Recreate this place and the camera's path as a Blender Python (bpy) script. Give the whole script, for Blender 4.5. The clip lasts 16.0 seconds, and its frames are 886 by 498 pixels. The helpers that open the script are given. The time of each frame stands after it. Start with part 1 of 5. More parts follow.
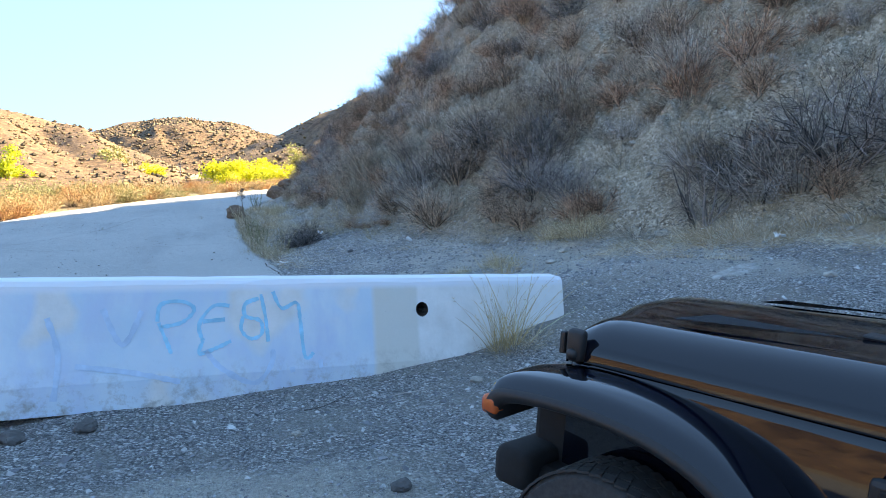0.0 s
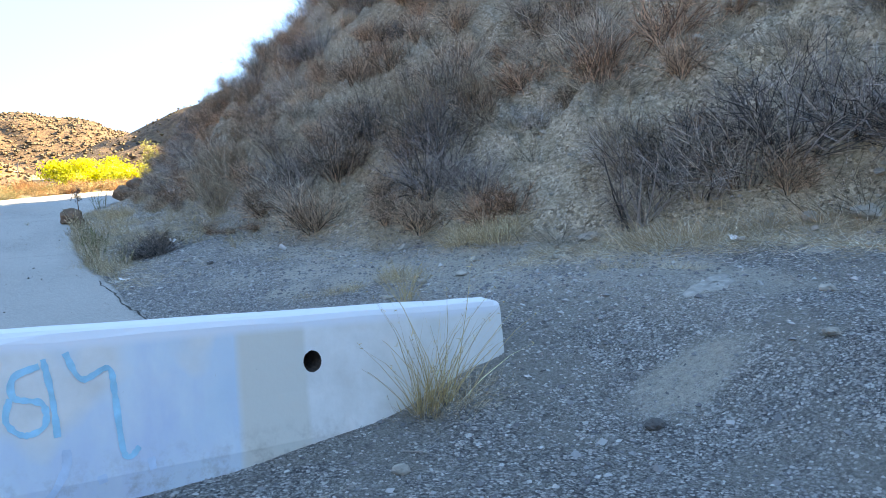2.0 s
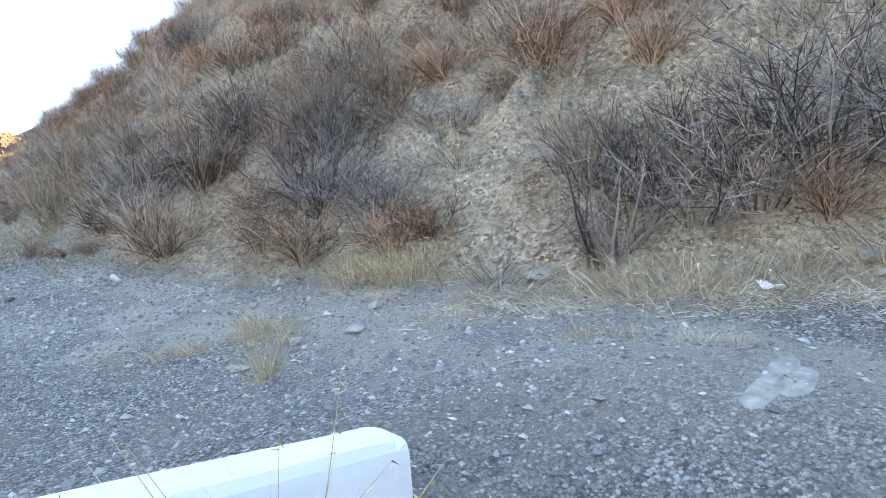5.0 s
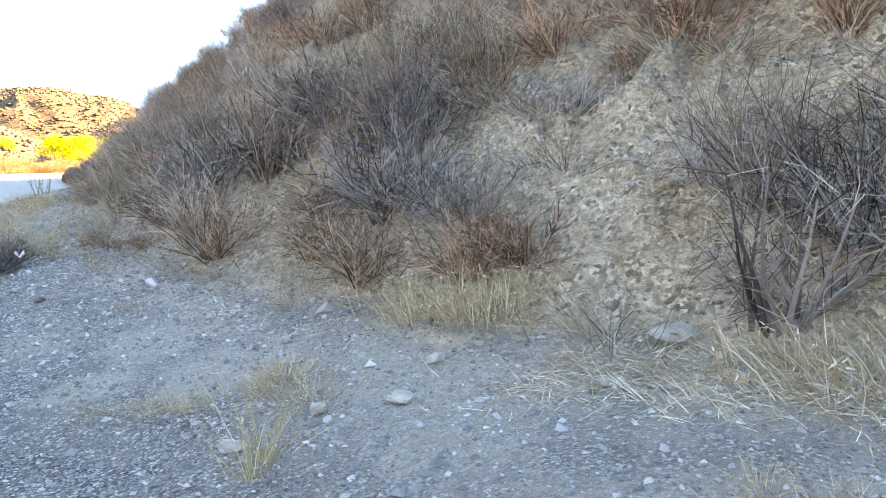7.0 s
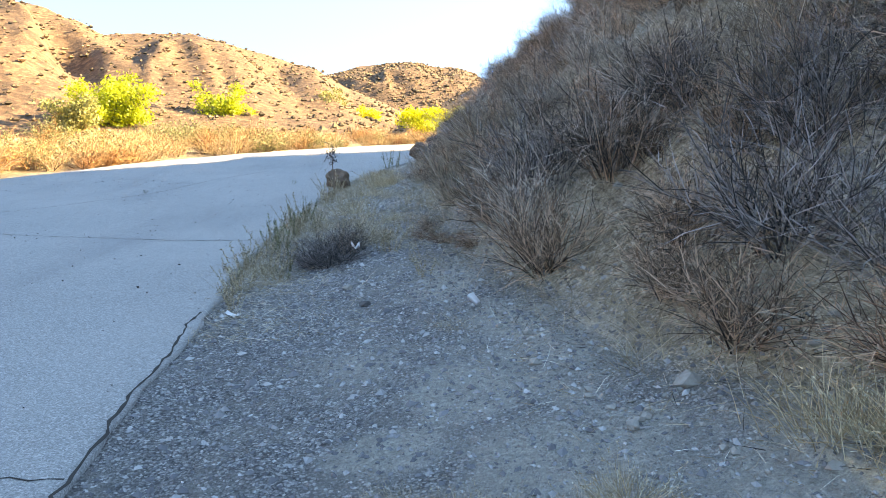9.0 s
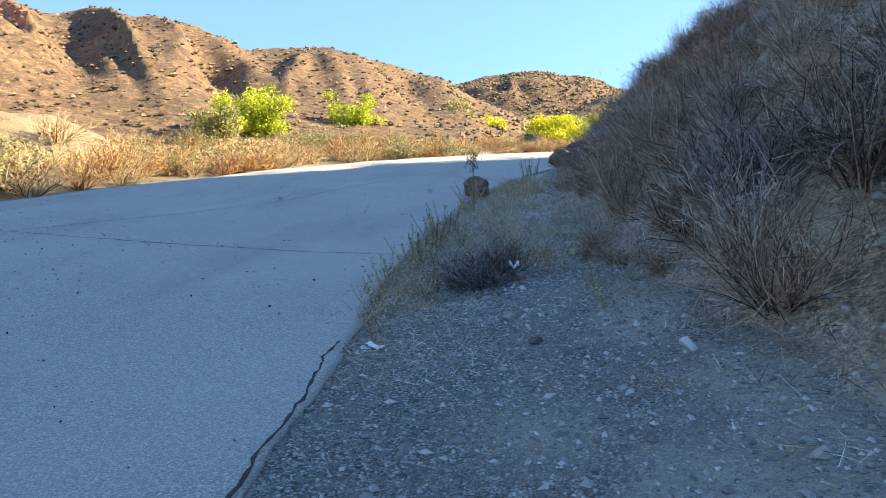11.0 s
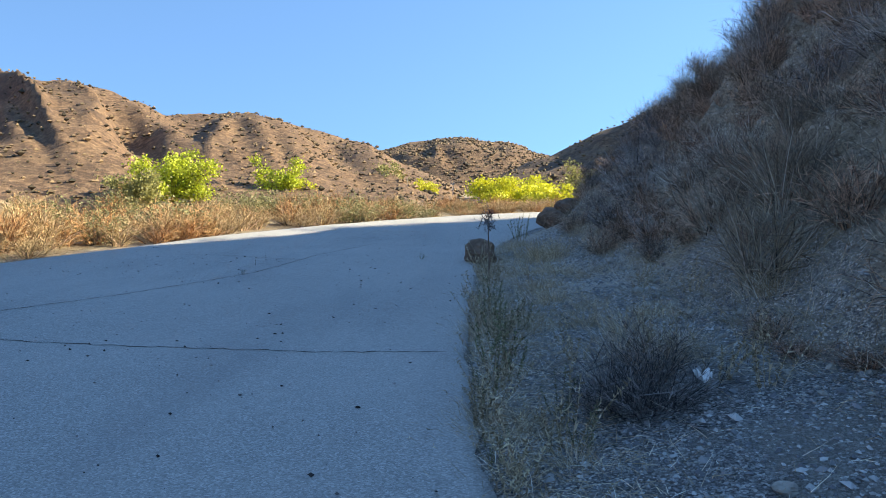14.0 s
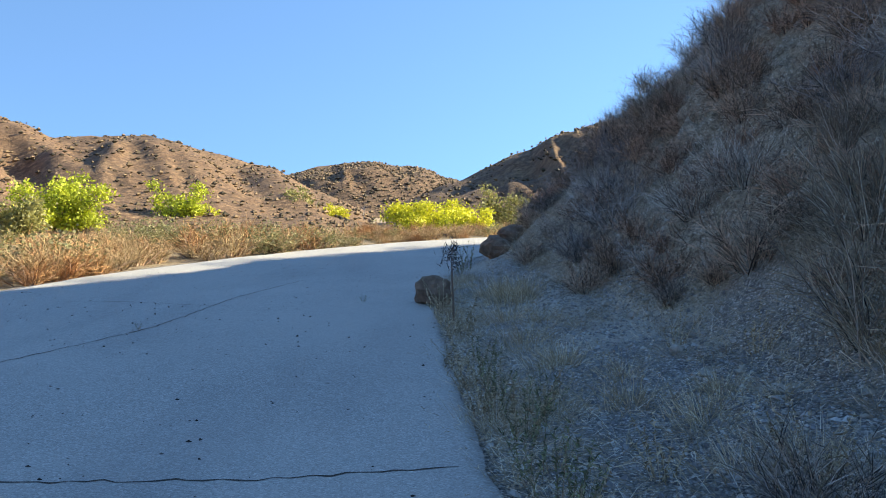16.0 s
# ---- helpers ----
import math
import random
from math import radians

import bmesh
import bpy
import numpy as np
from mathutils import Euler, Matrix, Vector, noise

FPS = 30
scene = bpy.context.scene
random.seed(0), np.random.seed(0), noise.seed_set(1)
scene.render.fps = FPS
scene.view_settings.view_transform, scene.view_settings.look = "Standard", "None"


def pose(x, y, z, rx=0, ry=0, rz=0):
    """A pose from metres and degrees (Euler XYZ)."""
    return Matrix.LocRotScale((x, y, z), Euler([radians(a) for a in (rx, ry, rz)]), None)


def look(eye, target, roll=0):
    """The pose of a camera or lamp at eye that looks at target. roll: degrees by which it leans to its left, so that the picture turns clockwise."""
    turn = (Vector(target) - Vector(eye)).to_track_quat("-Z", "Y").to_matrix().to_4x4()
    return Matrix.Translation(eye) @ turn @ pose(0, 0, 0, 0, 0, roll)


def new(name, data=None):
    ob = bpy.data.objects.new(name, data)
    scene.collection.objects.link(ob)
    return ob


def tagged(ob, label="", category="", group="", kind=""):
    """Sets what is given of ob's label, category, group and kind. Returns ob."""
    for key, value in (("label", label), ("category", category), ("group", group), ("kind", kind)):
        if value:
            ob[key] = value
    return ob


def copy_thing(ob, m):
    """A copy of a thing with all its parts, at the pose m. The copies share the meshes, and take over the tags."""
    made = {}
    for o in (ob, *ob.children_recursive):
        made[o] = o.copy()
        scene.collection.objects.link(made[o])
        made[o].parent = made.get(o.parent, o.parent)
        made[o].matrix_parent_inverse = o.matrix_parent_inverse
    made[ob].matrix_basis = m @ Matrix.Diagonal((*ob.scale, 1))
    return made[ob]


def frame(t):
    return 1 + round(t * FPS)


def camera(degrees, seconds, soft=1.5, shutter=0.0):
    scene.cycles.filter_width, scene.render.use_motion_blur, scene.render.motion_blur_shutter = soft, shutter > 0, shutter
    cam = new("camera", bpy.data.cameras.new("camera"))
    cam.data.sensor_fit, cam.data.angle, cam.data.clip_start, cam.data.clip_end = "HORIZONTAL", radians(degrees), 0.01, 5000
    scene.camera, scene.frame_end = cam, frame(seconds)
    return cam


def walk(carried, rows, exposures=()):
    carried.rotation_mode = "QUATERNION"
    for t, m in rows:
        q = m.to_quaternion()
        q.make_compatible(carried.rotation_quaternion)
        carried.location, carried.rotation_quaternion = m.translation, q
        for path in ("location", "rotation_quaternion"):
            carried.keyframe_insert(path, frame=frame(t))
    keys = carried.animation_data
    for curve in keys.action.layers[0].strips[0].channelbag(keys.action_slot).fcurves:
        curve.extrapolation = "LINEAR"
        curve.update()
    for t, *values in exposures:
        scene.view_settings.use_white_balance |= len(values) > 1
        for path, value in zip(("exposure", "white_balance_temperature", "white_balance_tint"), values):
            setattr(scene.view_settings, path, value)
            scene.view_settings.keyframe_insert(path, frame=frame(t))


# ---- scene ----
cam = camera(63.5, 16.0, 0.8)
PATH = [
    (0, (-2.066, -15.348, 2.016), (-1.49, -13.451, 1.754), -0.5),
    (0.5, (-1.986, -14.869, 1.992), (-1.342, -12.993, 1.735), -0.4),
    (1, (-1.872, -14.395, 1.963), (-1.149, -12.549, 1.705), -0.3),
    (1.5, (-1.783, -13.918, 1.932), (-0.967, -12.111, 1.669), -0.3),
    (2, (-1.65, -13.431, 1.891), (-0.744, -11.668, 1.625), -0.4),
    (2.5, (-1.504, -12.978, 1.871), (-0.518, -11.259, 1.603), -0.4),
    (3, (-1.304, -12.553, 1.858), (-0.254, -10.871, 1.596), -0.4),
    (3.5, (-1.01, -12.154, 1.85), (0.079, -10.495, 1.597), -0.5),
    (3.7, (-0.899, -12.006, 1.827), (0.201, -10.353, 1.585), -0.3),
    (5.8, (0.276, -10.611, 1.763), (1.349, -8.937, 1.546), 2.5),
    (6, (0.408, -10.475, 1.787), (1.438, -8.776, 1.557), 2.8),
    (6.5, (0.649, -10.103, 1.807), (1.591, -8.357, 1.556), 2.9),
    (7, (0.851, -9.736, 1.857), (1.696, -7.943, 1.587), 2.9),
    (7.5, (1.04, -9.369, 1.919), (1.713, -7.509, 1.621), 3.2),
    (8, (1.11, -8.99, 1.973), (1.581, -7.075, 1.644), 3.1),
    (8.5, (1.088, -8.628, 2.023), (1.322, -6.674, 1.666), 2.7),
    (9, (1.015, -8.253, 2.083), (0.992, -6.294, 1.682), 1.9),
    (9.5, (0.894, -7.934, 2.109), (0.679, -5.996, 1.666), 1.1),
    (10, (0.745, -7.604, 2.096), (0.421, -5.682, 1.646), 1.3),
    (10.2, (0.714, -7.487, 2.089), (0.358, -5.57, 1.646), 1.2),
    (12.3, (-0.354, -5.913, 1.584), (-0.705, -3.963, 1.315), 1.8),
    (12.5, (-0.501, -5.718, 1.593), (-0.83, -3.762, 1.337), 1.7),
    (13, (-0.898, -5.28, 1.585), (-1.166, -3.312, 1.352), 1.4),
    (13.5, (-1.186, -4.834, 1.575), (-1.395, -2.857, 1.359), 1.1),
    (14, (-1.417, -4.332, 1.575), (-1.571, -2.348, 1.374), 0.9),
    (14.5, (-1.669, -3.83, 1.58), (-1.767, -1.841, 1.394), 0.8),
    (15, (-1.869, -3.286, 1.577), (-1.906, -1.294, 1.403), 0.8),
    (15.5, (-2.053, -2.767, 1.587), (-2.011, -0.773, 1.43), 0.6),
    (16, (-2.175, -2.217, 1.582), (-2.073, -0.224, 1.452), 0.6),
]
EXPOSE = [(0, 2.68, 8300, 3), (3.7, 3.2, 11000, 10), (5.8, 3.7, 12600, 13), (7.5, 3.6, 12600, 13), (9.0, 2.8, 9800, 8), (10.2, 2.3, 8300, 4), (12.3, 1.62, 6850, 2), (16, 1.52, 6850, 2)]


walk(cam, [(t, look(eye, target, roll)) for t, eye, target, roll in PATH], EXPOSE)

# ---- sky and sun ----
SUN_EL, SUN_AZ = radians(28.0), radians(75.0)   # azimuth clockwise from +y
world = bpy.data.worlds.new("sky")
scene.world = world
world.use_nodes = True
wn = world.node_tree
sky = wn.nodes.new("ShaderNodeTexSky")
sky.sky_type, sky.sun_disc = "NISHITA", False
sky.sun_elevation, sky.sun_rotation = SUN_EL, SUN_AZ
sky.air_density, sky.dust_density, sky.ozone_density = 1.0, 0.0, 5.0
wn.nodes["Background"].inputs["Strength"].default_value = 0.15
wn.links.new(sky.outputs["Color"], wn.nodes["Background"].inputs["Color"])
# Clear dry air: the pale band at the horizon lies below the hills.
toward = wn.nodes.new("ShaderNodeTexCoord")
lifted = wn.nodes.new("ShaderNodeVectorMath")
lifted.inputs[1].default_value = (0, 0, 0.45)
wn.links.new(toward.outputs["Generated"], lifted.inputs[0])
wn.links.new(lifted.outputs["Vector"], sky.inputs["Vector"])
lamp = bpy.data.lights.new("sun", "SUN")
lamp.energy, lamp.angle, lamp.color = 5.0, radians(0.5), (1.0, 0.86, 0.68)
sun = new("sun", lamp)
to_sun = Vector((math.sin(SUN_AZ) * math.cos(SUN_EL), math.cos(SUN_AZ) * math.cos(SUN_EL), math.sin(SUN_EL)))
sun.matrix_world = look(to_sun * 60, (0, 0, 0))


# ---- materials ----
class Mat:
    """A node material under construction."""

    def __init__(self, name, rough=0.9, metal=0.0):
        self.m = bpy.data.materials.new(name)
        self.m.use_nodes = True
        self.t = self.m.node_tree
        self.b = self.t.nodes["Principled BSDF"]
        self.b.inputs["Roughness"].default_value = rough
        self.b.inputs["Metallic"].default_value = metal
        self.coord = self.node("ShaderNodeTexCoord").outputs["Object"]

    def node(self, kind, **values):
        n = self.t.nodes.new(kind)
        for k, v in values.items():
            n.inputs[k.replace("_", " ")].default_value = v
        return n

    def link(self, a, b):
        self.t.links.new(a, b)

    def noise(self, scale, detail=6.0, rough=0.6, stretch=None):
        n = self.node("ShaderNodeTexNoise", Scale=scale, Detail=detail, Roughness=rough)
        c = self.coord
        if stretch:
            mp = self.node("ShaderNodeMapping")
            mp.inputs["Scale"].default_value = stretch
            self.link(c, mp.inputs["Vector"])
            c = mp.outputs["Vector"]
        self.link(c, n.inputs["Vector"])
        return n.outputs["Fac"]

    def cells(self, scale, what="Color"):
        n = self.node("ShaderNodeTexVoronoi", Scale=scale)
        self.link(self.coord, n.inputs["Vector"])
        if what == "Color":
            one = self.node("ShaderNodeSeparateColor")
            self.link(n.outputs["Color"], one.inputs[0])
            return one.outputs[0]
        return n.outputs[what]

    def ramp(self, fac, stops):
        r = self.node("ShaderNodeValToRGB")
        e = r.color_ramp.elements
        while len(e) < len(stops):
            e.new(0.5)
        for el, (p, c) in zip(e, stops):
            el.position, el.color = p, (*c, 1)
        self.link(fac, r.inputs["Fac"])
        return r.outputs["Color"]

    def step(self, fac, a, b):
        n = self.node("ShaderNodeMapRange")
        n.inputs["From Min"].default_value, n.inputs["From Max"].default_value = a, b
        self.link(fac, n.inputs["Value"])
        return n.outputs["Result"]

    def mix(self, fac, a, b, mode="MIX"):
        n = self.node("ShaderNodeMix")
        n.data_type, n.blend_type = "RGBA", mode
        for sock, v in ((n.inputs["Factor"], fac), (n.inputs["A"], a), (n.inputs["B"], b)):
            if isinstance(v, (int, float)):
                sock.default_value = v
            elif isinstance(v, tuple):
                sock.default_value = (*v, 1)
            else:
                self.link(v, sock)
        return n.outputs["Result"]

    def math(self, op, a, b):
        n = self.node("ShaderNodeMath")
        n.operation = op
        for sock, v in zip(n.inputs, (a, b)):
            if isinstance(v, (int, float)):
                sock.default_value = v
            else:
                self.link(v, sock)
        return n.outputs["Value"]

    def attr(self, name):
        n = self.node("ShaderNodeAttribute")
        n.attribute_name = name
        return n.outputs["Fac"]

    def random(self):
        return self.node("ShaderNodeObjectInfo").outputs["Random"]

    def island(self):
        return self.node("ShaderNodeNewGeometry").outputs["Random Per Island"]

    def bump(self, height, strength=0.5, distance=0.02):
        n = self.node("ShaderNodeBump", Strength=strength, Distance=distance)
        self.link(height, n.inputs["Height"])
        old = self.b.inputs["Normal"]
        if old.is_linked:
            self.link(old.links[0].from_socket, n.inputs["Normal"])
        self.link(n.outputs["Normal"], old)
        return self

    def colour(self, c):
        if isinstance(c, tuple):
            self.b.inputs["Base Color"].default_value = (*c, 1)
        else:
            self.link(c, self.b.inputs["Base Color"])
        return self


def plain(name, c, rough=0.6, metal=0.0, vary=0.25, scale=20.0):
    """One colour with grain and blotches."""
    k = Mat(name, rough, metal)
    lo, hi = tuple(v * (1 - vary) for v in c), tuple(min(1, v * (1 + vary)) for v in c)
    return k.colour(k.ramp(k.noise(scale), [(0.3, lo), (0.7, hi)])).bump(k.noise(scale * 4), 0.15, 0.004).m


def make_ground():
    k = Mat("gravelly_ground", 0.95)
    stones = k.ramp(k.cells(52), [(0.0, (0.08, 0.083, 0.09)), (0.35, (0.30, 0.30, 0.30)), (0.75, (0.60, 0.597, 0.585)), (1.0, (0.80, 0.79, 0.76))])
    fine = k.ramp(k.cells(120), [(0.0, (0.10, 0.10, 0.102)), (0.4, (0.34, 0.335, 0.32)), (0.85, (0.52, 0.51, 0.485)), (1.0, (0.76, 0.75, 0.72))])
    big = k.ramp(k.cells(27), [(0.0, (0.11, 0.113, 0.12)), (0.45, (0.32, 0.318, 0.313)), (0.85, (0.54, 0.53, 0.51)), (1.0, (0.82, 0.81, 0.78))])
    stones = k.mix(k.step(k.noise(5, 4, 0.7), 0.54, 0.60), stones, big)
    fine = k.mix(k.step(k.noise(1.7, 6, 0.7), 0.46, 0.66), fine, k.mix(0.6, fine, (0.33, 0.315, 0.28)))
    gravel = k.mix(k.step(k.noise(9, 5, 0.75), 0.44, 0.54), fine, stones)
    gaps = k.step(k.cells(52, "Distance"), 0.48, 0.66)
    gravel = k.mix(gaps, gravel, k.mix(0.55, gravel, (0.03, 0.03, 0.032)))
    dust = k.ramp(k.noise(9, 9, 0.8), [(0.3, (0.26, 0.24, 0.205)), (0.7, (0.56, 0.53, 0.46))])
    g = k.mix(k.step(k.noise(0.8, 7, 0.7), 0.50, 0.66), gravel, k.mix(0.5, gravel, dust))
    fines = k.ramp(k.noise(55, 8, 0.85), [(0.34, (0.15, 0.14, 0.125)), (0.5, (0.33, 0.315, 0.28)), (0.66, (0.56, 0.54, 0.49))])
    g = k.mix(k.step(k.noise(1.1, 8, 0.75), 0.50, 0.58), g, k.mix(0.55, g, fines))
    g = k.mix(k.math("GREATER_THAN", k.cells(58), 0.96), g, (0.74, 0.735, 0.71))
    dirt = k.ramp(k.noise(22, 9, 0.85), [(0.32, (0.30, 0.275, 0.225)), (0.5, (0.56, 0.525, 0.45)), (0.68, (0.82, 0.78, 0.69))])
    dirt = k.mix(k.step(k.noise(12, 5, 0.8), 0.50, 0.60), dirt, k.mix(0.55, dirt, fine))
    crumbs = k.ramp(k.cells(38), [(0.0, (0.09, 0.075, 0.058)), (0.45, (0.34, 0.29, 0.225)), (0.85, (0.58, 0.51, 0.42)), (1.0, (0.82, 0.76, 0.65))])
    soil = k.ramp(k.noise(9, 10, 0.9), [(0.40, (0.05, 0.037, 0.027)), (0.5, (0.29, 0.228, 0.16)), (0.60, (0.66, 0.57, 0.45))])
    soil = k.mix(k.step(k.noise(6, 6, 0.8), 0.46, 0.56), soil, crumbs)
    rock = k.ramp(k.noise(7, 12, 0.9, (1, 1, 2.2)), [(0.38, (0.10, 0.08, 0.06)), (0.48, (0.40, 0.355, 0.285)), (0.60, (0.80, 0.74, 0.63))])
    chips = k.ramp(k.cells(30), [(0.0, (0.12, 0.10, 0.08)), (0.5, (0.42, 0.375, 0.30)), (1.0, (0.84, 0.79, 0.69))])
    rock = k.mix(k.step(k.noise(5, 6, 0.8), 0.47, 0.55), rock, chips)
    c = k.mix(k.attr("dirt"), g, dirt)
    hill = k.mix(k.attr("rock"), soil, rock)
    c = k.mix(k.attr("hill"), c, hill)
    straw = k.ramp(k.noise(3, 8, 0.8), [(0.3, (0.25, 0.185, 0.115)), (0.7, (0.47, 0.37, 0.225))])
    c = k.mix(k.attr("valley"), c, straw)
    k.colour(c)
    k.bump(k.cells(52, "Distance"), 1.0, 0.022)
    k.bump(k.noise(24, 8, 0.8), 0.9, 0.06)
    k.bump(k.noise(4, 8, 0.7), 0.5, 0.12)
    return k.m


def make_road():
    k = Mat("weathered_asphalt", 0.85)
    chips = k.ramp(k.cells(95), [(0.0, (0.17, 0.17, 0.165)), (0.4, (0.33, 0.33, 0.315)), (0.8, (0.46, 0.457, 0.435)), (1.0, (0.72, 0.715, 0.69))])
    c = k.mix(0.55, k.ramp(k.noise(60, 6, 0.8), [(0.3, (0.24, 0.238, 0.228)), (0.5, (0.38, 0.377, 0.355)), (0.7, (0.58, 0.577, 0.545))]), chips)
    c = k.mix(k.step(k.noise(0.35, 6, 0.6), 0.4, 0.7), c, k.mix(0.4, c, (0.52, 0.505, 0.47)))
    c = k.mix(k.step(k.noise(0.22, 5, 0.6, (3.0, 0.5, 1)), 0.52, 0.66), c, k.mix(0.3, c, (0.24, 0.24, 0.24)))
    c = k.mix(k.step(k.cells(38, "Distance"), 0.10, 0.05), c, (0.09, 0.09, 0.09))
    c = k.mix(k.step(k.noise(4.5, 8, 0.85), 0.70, 0.76), c, (0.17, 0.165, 0.155))
    k.colour(c)
    k.b.inputs["Specular IOR Level"].default_value = 0.2
    return k.bump(k.noise(120, 3, 0.7), 0.6, 0.008).bump(k.cells(95, "Distance"), 0.35, 0.006).bump(k.noise(2.0, 5), 0.25, 0.02).m


def make_barrier_paint():
    """Cream concrete rolled over with uneven patches of pale blue."""
    k = Mat("painted_concrete", 0.75)
    sep = k.node("ShaderNodeSeparateXYZ")
    k.link(k.coord, sep.inputs[0])
    cream = k.ramp(k.noise(5, 7, 0.6), [(0.3, (0.70, 0.70, 0.66)), (0.7, (0.84, 0.845, 0.82))])
    blue = k.ramp(k.noise(2.2, 5, 0.5), [(0.35, (0.56, 0.71, 0.81)), (0.65, (0.68, 0.785, 0.845))])
    violet = k.mix(k.step(k.noise(2.6, 4, 0.55, (1.6, 1, 0.7)), 0.46, 0.70), blue, (0.56, 0.67, 0.81))
    patch = k.math("MULTIPLY", k.step(k.noise(1.5, 3, 0.4, (1, 1, 0.8)), 0.36, 0.42), k.step(sep.outputs["X"], -1.97, -2.03))
    c = k.mix(patch, cream, violet)
    c = k.mix(k.math("MULTIPLY", k.step(sep.outputs["X"], -1.58, -1.61), k.step(sep.outputs["X"], -2.03, -1.98)), c, (0.70, 0.69, 0.62))
    grime = k.math("MULTIPLY", k.step(k.noise(9, 8, 0.7), 0.5, 0.7), k.step(sep.outputs["Z"], 0.35, 0.0))
    c = k.mix(grime, c, (0.30, 0.27, 0.22))
    # Pale blue-white towards the top edge.
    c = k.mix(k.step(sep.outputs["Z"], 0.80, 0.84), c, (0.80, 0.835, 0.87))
    c = k.mix(k.step(k.noise(26, 5, 0.8), 0.70, 0.74), c, (0.34, 0.33, 0.30))
    k.colour(c)
    return k.bump(k.noise(40, 5), 0.2, 0.004).bump(k.noise(3, 4), 0.25, 0.02).m


def make_twig(name, lo, hi, by_island=True):
    k = Mat(name, 0.9)
    r = k.math("ADD", k.math("MULTIPLY", k.island(), 0.78), k.math("MULTIPLY", k.random(), 0.22))
    mid = tuple(a + (b - a) * 0.36 for a, b in zip(lo, hi))
    return k.colour(k.ramp(r, [(0.20, lo), (0.54, mid), (0.76, hi), (0.95, tuple(min(0.85, v * 1.4) for v in hi))])).m


def make_leaf(name, lo, hi):
    k = Mat(name, 0.6)
    k.colour(k.ramp(k.island(), [(0.0, lo), (1.0, hi)]))
    tr = k.node("ShaderNodeBsdfTranslucent")
    k.link(k.ramp(k.island(), [(0.0, lo), (1.0, hi)]), tr.inputs["Color"])
    mx = k.node("ShaderNodeMixShader", Fac=0.35)
    k.link(k.b.outputs[0], mx.inputs[1])
    k.link(tr.outputs[0], mx.inputs[2])
    k.link(mx.outputs[0], k.t.nodes["Material Output"].inputs["Surface"])
    return k.m


def make_hill():
    k = Mat("dry_chaparral_hill", 0.95)
    soil = k.ramp(k.noise(0.12, 9, 0.72), [(0.3, (0.12, 0.062, 0.034)), (0.5, (0.24, 0.13, 0.066)), (0.7, (0.40, 0.245, 0.12))])
    scrub = k.ramp(k.noise(0.95, 9, 0.88), [(0.45, (0.025, 0.02, 0.014)), (0.53, (0.16, 0.10, 0.055)), (0.64, (0.44, 0.30, 0.165))])
    c = k.mix(0.72, soil, scrub)
    c = k.mix(k.step(k.noise(0.07, 7, 0.75), 0.50, 0.60), c, k.mix(0.55, c, (0.075, 0.048, 0.03)))
    c = k.mix(k.step(k.attr("cliff"), 0.3, 0.7), c, k.ramp(k.noise(0.5, 8, 0.7), [(0.3, (0.24, 0.09, 0.045)), (0.7, (0.50, 0.24, 0.13))]))
    k.colour(c)
    return k.bump(k.noise(0.9, 8, 0.8), 0.7, 0.35).m


GROUND, ROAD, BARRIER, HILL = make_ground(), make_road(), make_barrier_paint(), make_hill()
TWIG_GREY = make_twig("grey_dry_twigs", (0.03, 0.024, 0.021), (0.68, 0.58, 0.49))
TWIG_BROWN = make_twig("brown_dry_twigs", (0.03, 0.02, 0.015), (0.64, 0.45, 0.32))
TWIG_RED = make_twig("reddish_dry_twigs", (0.055, 0.03, 0.02), (0.70, 0.44, 0.30))
TWIG_DARK = make_twig("charred_dark_twigs", (0.018, 0.016, 0.016), (0.36, 0.33, 0.315))
STRAW = make_twig("bleached_straw", (0.36, 0.27, 0.16), (0.86, 0.74, 0.55))
PALE_TWIG = make_twig("silvery_dead_twigs", (0.2, 0.185, 0.17), (0.6, 0.565, 0.53))
WEED_GREEN = make_twig("dull_green_weeds", (0.09, 0.1, 0.05), (0.32, 0.33, 0.17))
RUST = make_twig("rust_brush", (0.22, 0.10, 0.04), (0.62, 0.36, 0.16))
OCHRE = make_twig("ochre_brush", (0.24, 0.165, 0.08), (0.60, 0.46, 0.25))
SAGE = make_leaf("sage_leaves", (0.10, 0.11, 0.05), (0.36, 0.34, 0.15))
LEAF_LIME = make_leaf("lime_leaves", (0.22, 0.28, 0.02), (0.68, 0.72, 0.07))
LEAF_YELLOW = make_leaf("yellow_green_leaves", (0.40, 0.42, 0.02), (0.86, 0.82, 0.07))
LEAF_OLIVE = make_leaf("olive_leaves", (0.14, 0.15, 0.05), (0.42, 0.40, 0.14))
BARK = plain("grey_bark", (0.16, 0.12, 0.09), 0.9)
STONE_GREY = make_twig("grey_gravel_stones", (0.17, 0.172, 0.18), (0.54, 0.54, 0.525))
STONE_PALE = plain("pale_stone", (0.37, 0.345, 0.30), 0.9, vary=0.35, scale=9)
STONE_DARK = plain("dark_grey_stone", (0.10, 0.096, 0.092), 0.9, vary=0.4, scale=12)
STONE_BROWN = plain("brown_stone", (0.17, 0.115, 0.078), 0.9, vary=0.45, scale=7)
SCRUB_DOT = make_twig("hill_scrub", (0.05, 0.042, 0.026), (0.22, 0.155, 0.085))
CRACK = plain("crack_dirt", (0.05, 0.045, 0.04), 1.0)
PAPER = plain("white_litter", (0.85, 0.85, 0.84), 0.5, vary=0.05)


